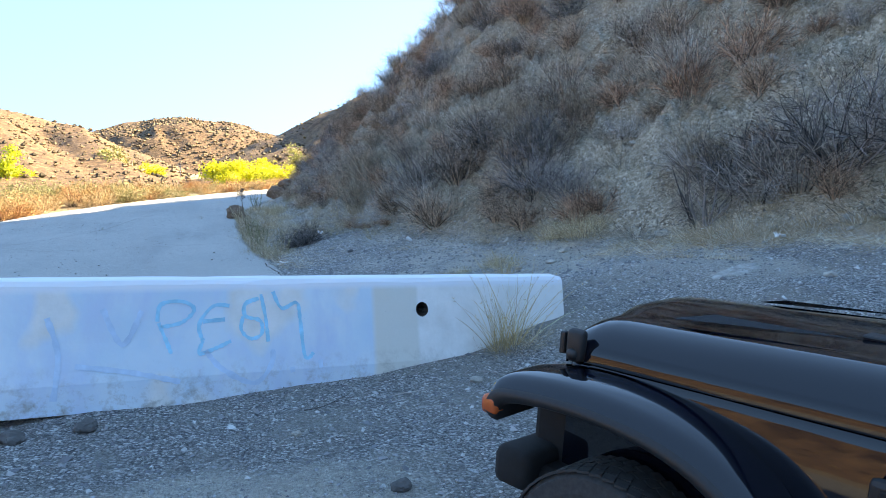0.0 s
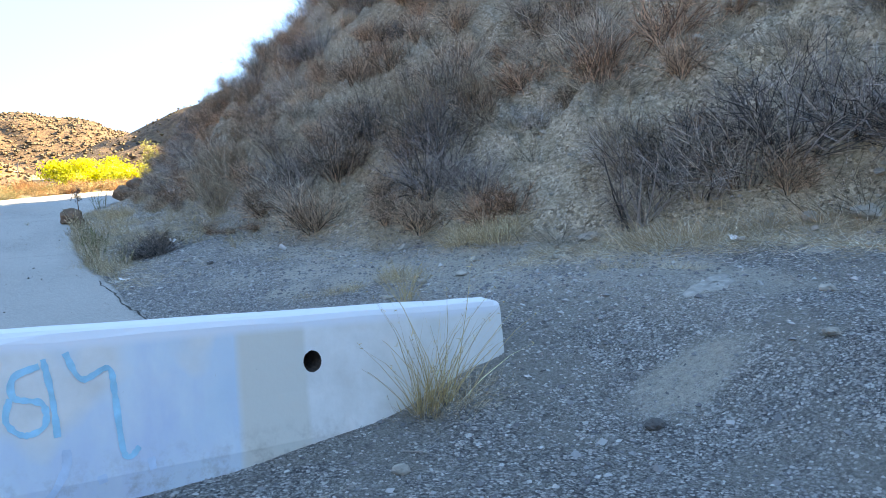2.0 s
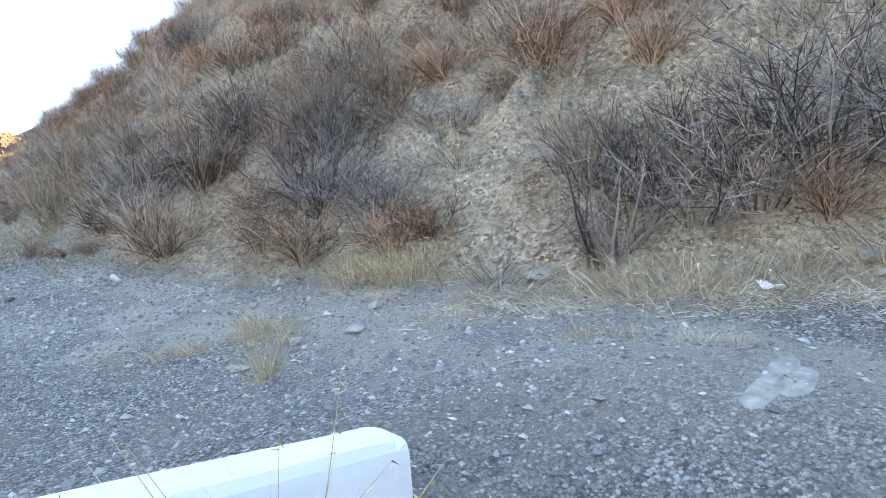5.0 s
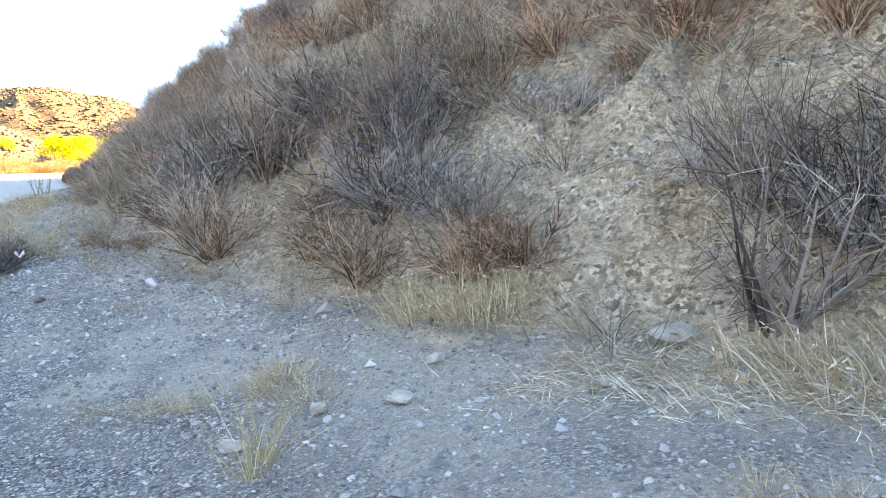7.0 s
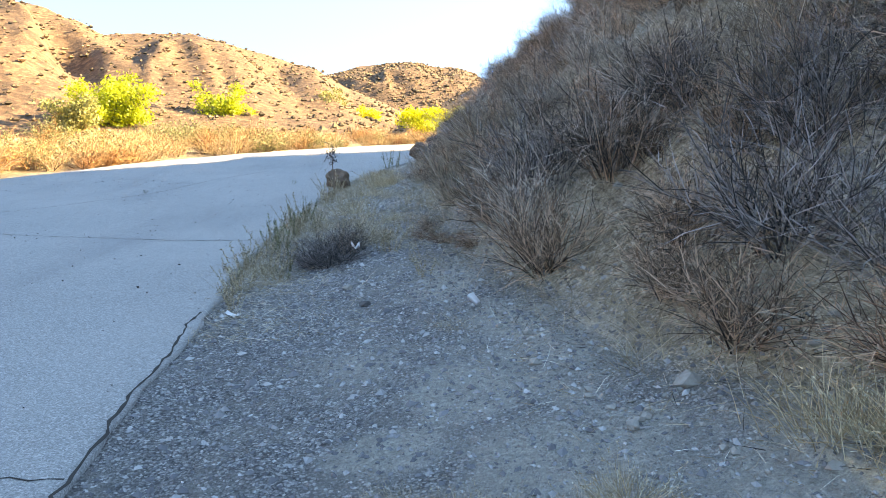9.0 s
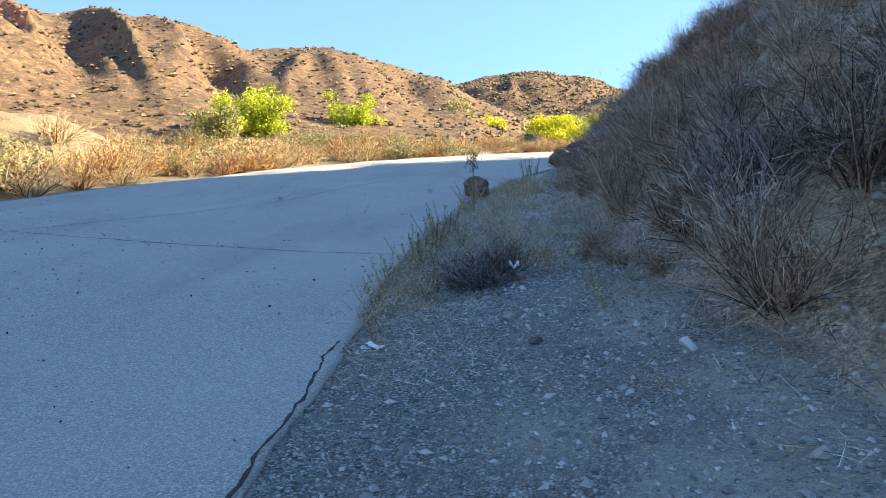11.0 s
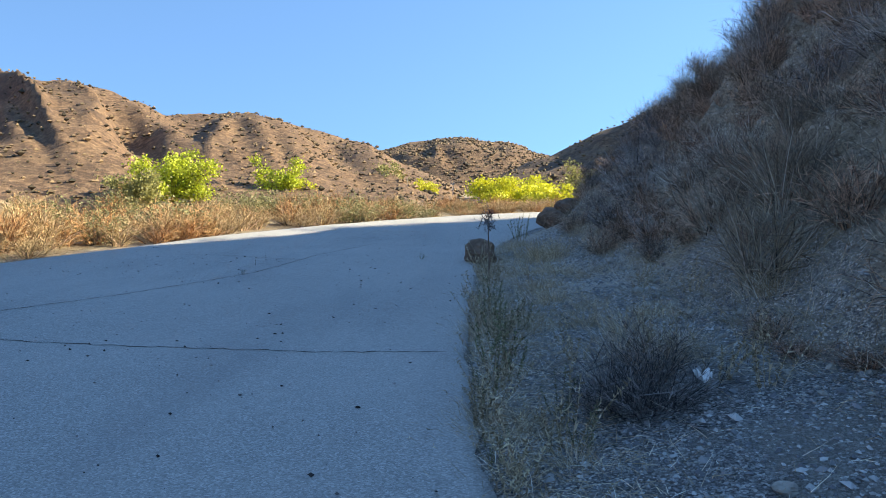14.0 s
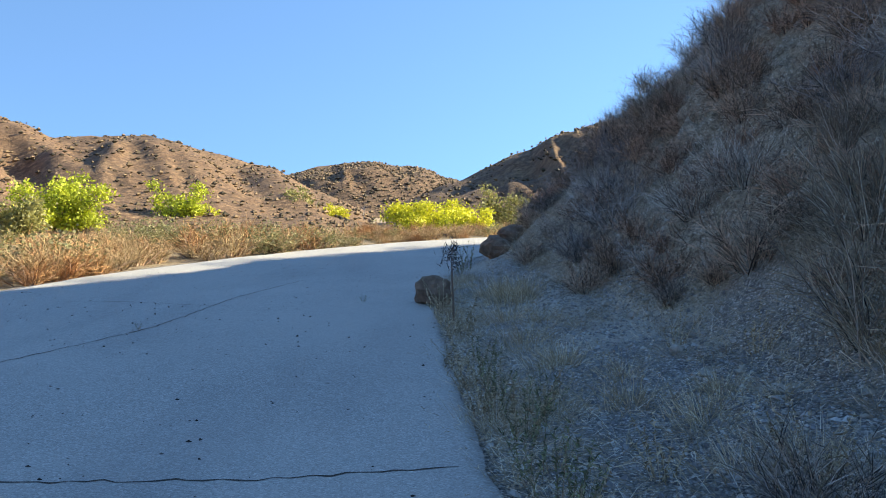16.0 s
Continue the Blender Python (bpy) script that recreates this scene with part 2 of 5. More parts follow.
# ---- helpers for building ----
def finish(name, bm, mat, parent=None, label="", smooth=False):
    me = bpy.data.meshes.new(name)
    bm.to_mesh(me)
    bm.free()
    return hang(name, me, mat, parent, label, smooth)


def hang(name, me, mat, parent=None, label="", smooth=False):
    for mt in mat if isinstance(mat, (list, tuple)) else [mat]:
        if mt and mt.name not in [s.name for s in me.materials if s]:
            me.materials.append(mt)
    if smooth:
        me.polygons.foreach_set("use_smooth", [True] * len(me.polygons))
    ob = new(name, me)
    if parent:
        ob.parent = parent
    if label:
        ob["label"] = label
    return ob


part = finish


def from_arrays(name, verts, faces, mat, parent=None, label="", smooth=False):
    me = bpy.data.meshes.new(name)
    me.from_pydata([tuple(v) for v in verts], [], [tuple(f) for f in faces])
    me.update()
    return hang(name, me, mat, parent, label, smooth)


def smooth01(x, a, b):
    u = np.clip((np.asarray(x, float) - a) / (b - a), 0, 1)
    return u * u * (3 - 2 * u)


def value_noise(x, y, seed):
    """Smooth noise between -1 and 1 on a unit lattice."""
    xi, yi = np.floor(x), np.floor(y)
    fx, fy = x - xi, y - yi
    fx, fy = fx * fx * (3 - 2 * fx), fy * fy * (3 - 2 * fy)

    def h(a, b):
        v = np.sin(a * 127.1 + b * 311.7 + seed * 74.7) * 43758.5453
        return (v - np.floor(v)) * 2 - 1

    return (h(xi, yi) * (1 - fx) + h(xi + 1, yi) * fx) * (1 - fy) + (h(xi, yi + 1) * (1 - fx) + h(xi + 1, yi + 1) * fx) * fy


def fractal(x, y, seed, octaves=4, gain=0.5):
    total, amp = 0.0, 1.0
    for n in range(octaves):
        total = total + amp * value_noise(x, y, seed + n * 3.1)
        x, y, amp = x * 2.03 + 11.3, y * 2.03 + 5.7, amp * gain
    return total


# ---- the lie of the land ----
RIGHT_EDGE = [(-0.1, -14), (-0.6, -9), (-0.98, -5), (-1.2, -2.9), (-1.5, 0), (-1.72, 2.5), (-1.77, 6), (-1.7, 9), (-1.3, 13), (-0.3, 18), (1.8, 23), (5.5, 28), (12, 34), (25, 43)]
LEFT_EDGE = [(-11.5, -14), (-11.3, -8), (-11.0, -3), (-10.4, 3), (-9.9, 6), (-9.3, 9), (-8.6, 12.5), (-7.3, 16.5), (-5.4, 20.7), (-2.7, 25.5), (1.2, 30), (7, 35.5), (14, 41), (25, 51)]
TOE_Y = [-40, -25, -14, -10, -8.5, -7, -5.75, -4, -2, 0, 2, 4, 8, 12, 16, 20, 26, 34, 50, 80]
TOE_X = [14, 9, 6.6, 5.1, 4.4, 3.7, 2.9, 2.1, 1.35, 0.8, 0.45, 0.3, 0.0, -0.1, 0.15, 1.1, 4.5, 13, 32, 70]
TOE_Z = [1.5, 1.3, 1.15, 1.05, 1.0, 0.85, 0.66, 0.52, 0.42, 0.40, 0.36, 0.35, 0.35, 0.38, 0.40, 0.35, 0.2, 0.0, -1, -2]
EDGE_Y = [q[1] for q in RIGHT_EDGE]
EDGE_X = [q[0] for q in RIGHT_EDGE]
LEFT_Y = [q[1] for q in LEFT_EDGE]
LEFT_X = [q[0] for q in LEFT_EDGE]


def lie(x, y):
    """Height of the ground, and how much it is hill, bare rock, dirt and dry valley there."""
    x, y = np.asarray(x, float), np.asarray(y, float)
    toe, ztoe = np.interp(y, TOE_Y, TOE_X), np.interp(y, TOE_Y, TOE_Z)
    edge, left = np.interp(y, EDGE_Y, EDGE_X), np.interp(y, LEFT_Y, LEFT_X)
    # Shoulder between the road and the foot of the hill.
    u = np.clip((x - edge) / np.maximum(toe - edge, 0.3), 0, 1)
    shoulder = ztoe * u ** 1.7 - 0.015
    # Parking place in front of the barrier, and the heap at the barrier's end.
    lot = 0.20 + 0.05 * np.clip(-10.2 - y, 0, 6) + 0.02 * np.clip(-x - 1, 0, 6)
    lot = lot + 0.62 * smooth01(x, 1.2, 3.1) * smooth01(y, -16, -10) + 0.22 * smooth01(x, 3.1, 4.6)
    heap = 0.40 * np.exp(-(((x - 1.2) / 1.3) ** 2 + ((y + 8.35) / 1.15) ** 2))
    w = smooth01(y, -6.4, -9.2)
    low = shoulder * (1 - w) + lot * w + heap
    # Left of the road the land falls to a dry wash.
    off = np.clip(left - x, 0, 400)
    fall = -0.08 * smooth01(off, 0, 0.5) - 2.5 * smooth01(off, 4, 55) + 0.12 * fractal(x * 0.25, y * 0.25, 9) * smooth01(off, 0.5, 5)
    bank = 1.7 * np.exp(-(((x + 19.5) / 4.0) ** 2 + ((y - 13.5) / 4.5) ** 2)) + 0.5 * np.exp(-(((x + 13.5) / 2.2) ** 2 + ((y - 7) / 2.5) ** 2))
    bank = bank * (1 + 0.35 * fractal(x * 0.7, y * 0.7, 4))
    low = low + fall + bank * smooth01(off, 0.3, 3)
    beyond = smooth01(y, 40, 75)
    low = low * (1 - beyond) + (-2.4) * beyond
    # The steep hillside.
    d = x - toe + 0.22 * fractal(x * 0.5 + 3, y * 0.5, 2, 3)
    steep = np.interp(y, [-20, -12, -6, 0, 5, 10, 40], [0.95, 0.86, 0.76, 0.75, 0.84, 0.95, 0.95])
    dd = np.clip(d, 0, 80)
    rise = steep * dd * (0.55 + 0.45 * smooth01(dd, 0, 1.1))
    rib = fractal(y * 0.33 + 0.12 * x, x * 0.09, 7, 4, 0.55)
    rough = fractal(x * 1.1, y * 1.1, 13, 4, 0.6)
    amount = smooth01(dd, 0.4, 3)
    rise = rise + amount * (0.34 * rib + 0.17 * rough + 0.13 * fractal(x * 2.4, y * 2.4, 51, 4, 0.65)) + smooth01(dd, 4, 12) * 0.6 * fractal(x * 0.22, y * 0.22, 21, 3)
    top = np.interp(y, [-20, -4, 6, 10, 14, 18, 26], [18.5, 17.5, 16, 14.5, 11.5, 9, 7.5]) + 0.55 * fractal(y * 0.08, x * 0.05, 31, 3)
    rise = np.where(d > 0, np.minimum(rise, top + 0.25 * (rise - top).clip(0, 6)), 0)
    hill = smooth01(d, -0.05, 0.5)
    # Loose grey gravel slides a little way up the foot of the slope beside the road.
    scree = np.exp(-(((y - 2.6) / 2.6) ** 2)) * (1.1 + 0.35 * fractal(x * 1.2, y * 1.2, 71, 3))
    hill = hill * smooth01(d - scree, -0.25, 0.35)
    z = low + rise
    bare = np.clip(smooth01(rib * 0.7 + rough * 0.6, 0.15, 0.6) + smooth01(dd, 0.9, 0.2) * 0.6, 0, 1) * hill * (1 - 0.85 * smooth01(y, -1.5, 2))
    for bx, by, rx, ry in ((4.5, -3.35, 0.75, 0.5), (5.0, -3.7, 0.8, 0.55), (5.8, -7.9, 1.0, 0.9), (4.9, -0.6, 0.9, 0.7), (3.7, -6.5, 0.5, 0.5), (6.8, -6.6, 0.9, 1.0), (3.9, 2.2, 0.8, 0.6)):
        bare = np.maximum(bare, smooth01(np.exp(-(((x - bx) / rx) ** 2 + ((y - by) / ry) ** 2)) + 0.15 * fractal(x * 1.6, y * 1.6, 81, 3), 0.3, 0.6) * hill)
    # Broken, ledgy rock where it is bare; clods and rills elsewhere on the slope.
    ledge = np.abs(fractal(x * 1.9 + z * 0.8, y * 1.9 - z * 1.1, 91, 5, 0.62))
    clod = fractal(x * 4.3, y * 4.3, 95, 4, 0.65)
    z = z + hill * amount ** 0.5 * (bare * (0.30 * (ledge - 0.5) + 0.07 * clod) + (1 - bare) * 0.045 * clod)
    z = z + 0.02 * fractal(x * 1.3, y * 1.3, 17, 3) * smooth01(np.minimum(np.abs(x - edge), np.abs(x - left)), 0, 0.5) * (1 - hill)
    on_road = (x < edge - 0.05) & (x > left + 0.05) & (y > -9.5)
    z = np.where(on_road, np.minimum(z, -0.04), z)
    dirt = smooth01(fractal(x * 0.55 + 7, y * 0.55, 41, 4), 0.15, 0.7) * smooth01(d, -3.2, -0.9) * 0.9
    dirt = np.maximum(dirt, np.exp(-(((x - 2.9) / 0.42) ** 2 + ((y + 9.35) / 0.2) ** 2)) + np.exp(-(((x - 2.6) / 0.9) ** 2 + ((y + 6.3) / 0.9) ** 2)) * 0.9)
    for bx, by, rx, ry in ((-2.4, -11.9, 1.6, 0.6), (-3.4, -12.6, 1.2, 0.7), (1.9, -10.1, 0.5, 0.25), (0.75, -4.6, 0.35, 0.3), (1.25, -3.9, 0.5, 0.6), (1.7, -4.9, 0.8, 0.7), (2.7, -5.6, 1.0, 0.7), (1.5, -2.6, 0.4, 0.8), (1.0, -1.2, 0.4, 0.9)):
        dirt = np.maximum(dirt, smooth01(np.exp(-(((x - bx) / rx) ** 2 + ((y - by) / ry) ** 2)) + 0.22 * fractal(x * 2.2, y * 2.2, 101, 4), 0.25, 0.75) * 0.9)
    dirt = np.maximum(dirt, np.exp(-(((x - 0.35) / 0.4) ** 2 + ((y + 3.2) / 0.4) ** 2)) * 0.8)
    valley = np.maximum(smooth01(off, 0.15, 1.2), beyond) * (1 - hill)
    return z, hill, bare, np.clip(dirt, 0, 1), valley


def H(x, y):
    return float(lie(x, y)[0])


def axis_steps(lo, a, b, hi, fine, grow=1.12):
    mid = list(np.arange(a, b + 1e-6, fine))
    out, s, p = [], fine, b
    while p < hi:
        s *= grow
        p += s
        out.append(p)
    pre, s, p = [], fine, a
    while p > lo:
        s *= grow
        p -= s
        pre.append(p)
    return np.array(pre[::-1] + mid + out)


def grid_faces(nx, ny):
    i, j = np.meshgrid(np.arange(nx - 1), np.arange(ny - 1))
    a = (j * nx + i).ravel()
    return np.stack([a, a + 1, a + nx + 1, a + nx], 1)


def sheet(name, X, Y, Z, mat, fields=(), smooth=True):
    """A grid mesh from arrays, with point attributes."""
    ny, nx = X.shape
    me = bpy.data.meshes.new(name)
    f = grid_faces(nx, ny)
    me.vertices.add(nx * ny)
    me.vertices.foreach_set("co", np.stack([X, Y, Z], -1).astype(np.float32).ravel())
    me.loops.add(f.size)
    me.loops.foreach_set("vertex_index", f.ravel().astype(np.int32))
    me.polygons.add(len(f))
    me.polygons.foreach_set("loop_start", (np.arange(len(f)) * 4).astype(np.int32))
    me.update(calc_edges=True)
    for key, values in fields:
        me.attributes.new(key, "FLOAT", "POINT").data.foreach_set("value", np.asarray(values, np.float32).ravel())
    return hang(name, me, mat, smooth=smooth)


gx = axis_steps(-2600, -2.0, 8.0, 2600, 0.06, 1.07)
gy = axis_steps(-2600, -11.5, 7.0, 2600, 0.064, 1.06)
GX, GY = np.meshgrid(gx, gy)
GZ, hill_f, bare_f, dirt_f, valley_f = lie(GX, GY)
tagged(sheet("ground", GX, GY, GZ, GROUND, (("hill", hill_f), ("rock", bare_f), ("dirt", dirt_f), ("valley", valley_f))),
       "grey gravel shoulder and lot rising into a steep dry hillside", "ground", kind="structure")


# ---- road ----
def build_road():
    ys = np.concatenate([np.arange(-13, 30, 0.1), np.arange(30, 43, 0.5)])
    us = np.concatenate([[0, 0, 0.01], np.linspace(0.03, 0.97, 40), [0.99, 1, 1]])
    r = np.interp(ys, EDGE_Y, EDGE_X) + 0.045 * fractal(ys * 1.7, ys * 0, 3, 4) + 0.02 * fractal(ys * 9, ys * 0, 8, 2)
    l = np.interp(ys, LEFT_Y, LEFT_X) + 0.06 * fractal(ys * 0.8, ys * 0, 5, 3)
    X = l[:, None] + (r - l)[:, None] * us
    Y = np.repeat(ys[:, None], len(us), 1)
    Z = 0.012 + 0.01 * fractal(X * 0.4, Y * 0.4, 6, 2)
    Z[:, 0] = Z[:, -1] = -0.12
    return tagged(sheet("road", X, Y, Z, ROAD, smooth=False), "weathered grey asphalt road with cracks and crumbled edges", "road", kind="structure")


road = build_road()


def ribbon(name, points, width, mat, z_of, seed, parent=None):
    """A ragged strip along a line on the ground, for cracks."""
    rnd = random.Random(seed)
    pts = []
    for (x0, y0), (x1, y1) in zip(points, points[1:]):
        n = max(2, int(math.hypot(x1 - x0, y1 - y0) / 0.09))
        for i in range(n):
            u = i / n
            pts.append((x0 + (x1 - x0) * u + rnd.uniform(-0.022, 0.022), y0 + (y1 - y0) * u + rnd.uniform(-0.022, 0.022)))
    vs, fs = [], []
    for i, (x, y) in enumerate(pts):
        a, b = pts[max(0, i - 1)], pts[min(len(pts) - 1, i + 1)]
        dx, dy = b[0] - a[0], b[1] - a[1]
        n = math.hypot(dx, dy) or 1
        w = width * rnd.uniform(0.25, 1.0) * 0.5
        vs += [(x - dy / n * w, y + dx / n * w, z_of(x, y)), (x + dy / n * w, y - dx / n * w, z_of(x, y))]
        if i:
            k = 2 * i
            fs.append((k - 2, k - 1, k + 1, k))
    return from_arrays(name, vs, fs, mat, parent)


# ---- cracks in the road ----
def road_z(x, y):
    return 0.012 + 0.01 * float(fractal(np.array(x * 0.4), np.array(y * 0.4), 6, 2)) + 0.003


for n, (pts, wide) in enumerate([
    ([(-9.5, 2.0), (-7, 1.85), (-4.6, 1.75), (-2.9, 1.75), (-1.75, 1.95)], 0.022),
    ([(-7.6, 1.9), (-6.2, 4.3), (-5.3, 6.6), (-4.9, 9.5), (-4.2, 12)], 0.022),
    ([(-0.98, -5.0), (-1.08, -4.2), (-1.2, -3.5), (-1.26, -2.7), (-1.4, -1.9), (-1.42, -1.5)], 0.035),
    ([(-1.02, -4.75), (-1.5, -4.78), (-2.0, -4.7)], 0.018),
    ([(-9.8, -1.5), (-7.5, -2.2), (-5.5, -2.6)], 0.016),
    ([(-5.1, 8.5), (-6.4, 8.9), (-7.6, 8.8)], 0.014),
]):
    ribbon("crack", pts, wide, CRACK, road_z, n, road)


# ---- concrete barrier ----
PROFILE = [(0.29, 0.0), (0.27, 0.2), (0.2, 0.45), (0.105, 0.86), (0.085, 0.89), (0.06, 0.9)]


def face_y(z):
    return -float(np.interp(z, [p[1] for p in PROFILE], [p[0] for p in PROFILE]))


def build_barrier():
    bm = bmesh.new()
    rnd = random.Random(4)
    long, hx, hz, hr = 6.1, -1.55, 0.625, 0.06
    x0, x1, z0, z1 = hx - 0.16, hx + 0.16, 0.47, 0.79
    xs = sorted(set([-long, -long + 0.03] + [round(-6 + 0.22 * i, 3) for i in range(28) if not x0 - 0.08 < -6 + 0.22 * i < x1 + 0.08] + [x0, x1, -0.05, 0.0]))
    zs = [0.0, 0.2, 0.35, z0, z1, 0.86, 0.89, 0.9]
    ring = [(face_y(z), z) for z in zs] + [(-face_y(z), z) for z in reversed(zs)]
    rows = []
    for x in xs:
        end = 0.985 if x in (xs[0], xs[-1]) else 1.0
        row = []
        for y, z in ring:
            chip = rnd.uniform(-0.012, 0.004) if z > 0.85 and rnd.random() < 0.3 else rnd.uniform(-0.002, 0.002)
            row.append(bm.verts.new((x, y * end, z * end + chip if z > 0 else z)))
        rows.append(row)
    n, iz = len(ring), zs.index(z0)
    for a, b, xa in zip(rows, rows[1:], xs):
        for j in range(n - 1):
            if xa == x0 and j == iz:
                continue
            bm.faces.new((a[j], b[j], b[j + 1], a[j + 1]))
    bm.faces.new(rows[0])
    bm.faces.new(rows[-1][::-1])
    # The lifting hole, a real bore; its faces are rusty and coloured dark as shade.
    ia = xs.index(x0)
    corner = [rows[ia][iz], rows[ia + 1][iz], rows[ia + 1][iz + 1], rows[ia][iz + 1]]
    loop = []
    for k in range(16):
        a = math.pi * 2 * k / 16 + math.radians(225)
        loop.append((hx + hr * math.cos(a), hz + hr * math.sin(a) * 1.05))
    front = [bm.verts.new((x, face_y(z), z)) for x, z in loop]
    back = [bm.verts.new((x, face_y(z) + 0.26, z)) for x, z in loop]
    for k in range(16):
        q = (k + 1) % 16
        bm.faces.new((front[k], front[q], back[q], back[k])).material_index = 1
        c = corner[(k // 4) % 4]
        bm.faces.new((c, front[q], front[k]))
        if k % 4 == 3:
            bm.faces.new((c, corner[(k // 4 + 1) % 4], front[q]))
    bm.faces.new(back).material_index = 1
    bmesh.ops.recalc_face_normals(bm, faces=bm.faces)
    top = new("concrete_barrier")
    # The second material darkens the bore: rust plus the hole's shade in its colour.
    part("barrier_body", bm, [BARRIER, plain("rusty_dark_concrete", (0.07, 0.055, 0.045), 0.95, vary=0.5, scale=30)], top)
    # Sprayed strokes that read R E S M.
    spray = plain("cyan_spray_paint", (0.30, 0.66, 0.83), 0.5, vary=0.2, scale=8)
    faint = plain("faint_blue_spray_paint", (0.52, 0.68, 0.83), 0.6, vary=0.15, scale=8)
    letters = [
        [(-3.48, .70), (-3.45, .82), (-3.28, .84), (-3.18, .78), (-3.28, .69), (-3.46, .66)], [(-3.47, .69), (-3.41, .56), (-3.37, .47)],
        [(-2.88, .80), (-3.02, .80), (-3.14, .67), (-3.11, .55)], [(-3.11, .69), (-2.92, .70)], [(-3.11, .55), (-3.14, .46), (-2.98, .5), (-2.87, .54)],
        [(-2.62, .85), (-2.74, .81), (-2.74, .72), (-2.61, .68), (-2.60, .58), (-2.70, .55), (-2.78, .62), (-2.76, .72)],
        [(-2.60, .88), (-2.56, .70), (-2.54, .52)], [(-2.49, .90), (-2.41, .77), (-2.27, .81), (-2.24, .68), (-2.21, .42), (-2.17, .38), (-2.12, .42)],
    ]
    blurs = [[(-3.09, .48), (-2.95, .34), (-2.67, .22), (-2.52, .35), (-2.5, .46)], [(-2.33, .32), (-2.32, .28)], [(-2.06, .36), (-2.05, .30)],
             [(-4.1, .42), (-3.7, .36), (-3.3, .27)], [(-4.3, .75), (-4.22, .5), (-4.25, .2)], [(-3.9, .8), (-3.75, .55), (-3.6, .78)]]
    for name, strokes, mt, wide in (("letter_stroke", letters, spray, 0.029), ("spray_mark", blurs, faint, 0.04)):
        for line in strokes:
            vs, fs = [], []
            line = [(x * 0.86 - 0.72, z - 0.1) for x, z in line]
            fine = []
            for i in range(len(line) - 1):
                p0, p1, p2, p3 = line[max(i - 1, 0)], line[i], line[i + 1], line[min(i + 2, len(line) - 1)]
                for s in range(8):
                    u = s / 8
                    fine.append(tuple(0.5 * (2 * b + (c - a) * u + (2 * a - 5 * b + 4 * c - d) * u * u + (3 * b - a - 3 * c + d) * u ** 3) for a, b, c, d in zip(p0, p1, p2, p3)))
            fine.append(line[-1])
            for i, (x, z) in enumerate(fine):
                a, b = fine[max(0, i - 1)], fine[min(len(fine) - 1, i + 1)]
                dx, dz = b[0] - a[0], b[1] - a[1]
                m = math.hypot(dx, dz) or 1
                w = wide * rnd.uniform(0.35, 0.6)
                for s in (-1, 1):
                    px, pz = x - s * dz / m * w, z + s * dx / m * w
                    vs.append((px, face_y(pz) - 0.004, pz))
                if i:
                    k = len(vs) - 2
                    fs.append((k - 2, k - 1, k + 1, k))
            from_arrays(name, vs, fs, mt, top)
    top.matrix_world = pose(0.97, -8.98, -0.07, 0, 4.6, 11.3)
    tagged(top, "long white and pale blue painted concrete barrier with cyan graffiti", "barrier")


build_barrier()


# ---- distant hills ----
CENTRE = (-1.5, -6.0)


def hill(name, az, el, far, near, foot, seed, label, cliffs=()):
    """A range whose crest stands at the given elevations (degrees) over the bearings az."""
    A = np.arange(az[0], az[-1], 0.22 if abs(az[0]) < 20 else 0.34)
    U = np.linspace(0, 1.25, 70)
    AA, UU = np.meshgrid(A, U)
    crest = 1.8 + far * np.tan(np.radians(np.interp(A, az, el)))
    R = near + (far - near) * UU
    X, Y = CENTRE[0] + R * np.sin(np.radians(AA)), CENTRE[1] + R * np.cos(np.radians(AA))
    prof = np.where(UU < 1, np.sin(np.clip(UU, 0, 1) * math.pi / 2) ** 1.15, 1 - (UU - 1) * 1.6)
    rise = (crest[None] - foot)
    wide = far * 0.085
    gully = 1 - np.abs(fractal(AA * far / 57.3 / wide + seed + UU * 1.1, UU * 1.3, seed, 3, 0.42))
    fine = fractal(X * 0.09, Y * 0.09, seed + 5, 4, 0.55)
    body = np.clip(1.05 - np.abs(UU - 0.5) * 2, 0, 1)
    Z = foot + rise * prof * (1 + 0.52 * (gully - 0.77) * body) + 0.03 * rise.max() * fine * np.clip(UU * 3, 0, 1) * 0.6
    cl = np.zeros_like(Z)
    for a, u, s in cliffs:
        cl = np.maximum(cl, np.exp(-(((AA - a) / s) ** 2 + ((UU - u) / (0.05 * s)) ** 2)) + 0.25 * fine)
    ob = sheet(name, X, Y, Z, HILL, (("cliff", cl),))
    tagged(ob, label, "hill", kind="structure")
    return X, Y, Z, UU, rise[0].max()


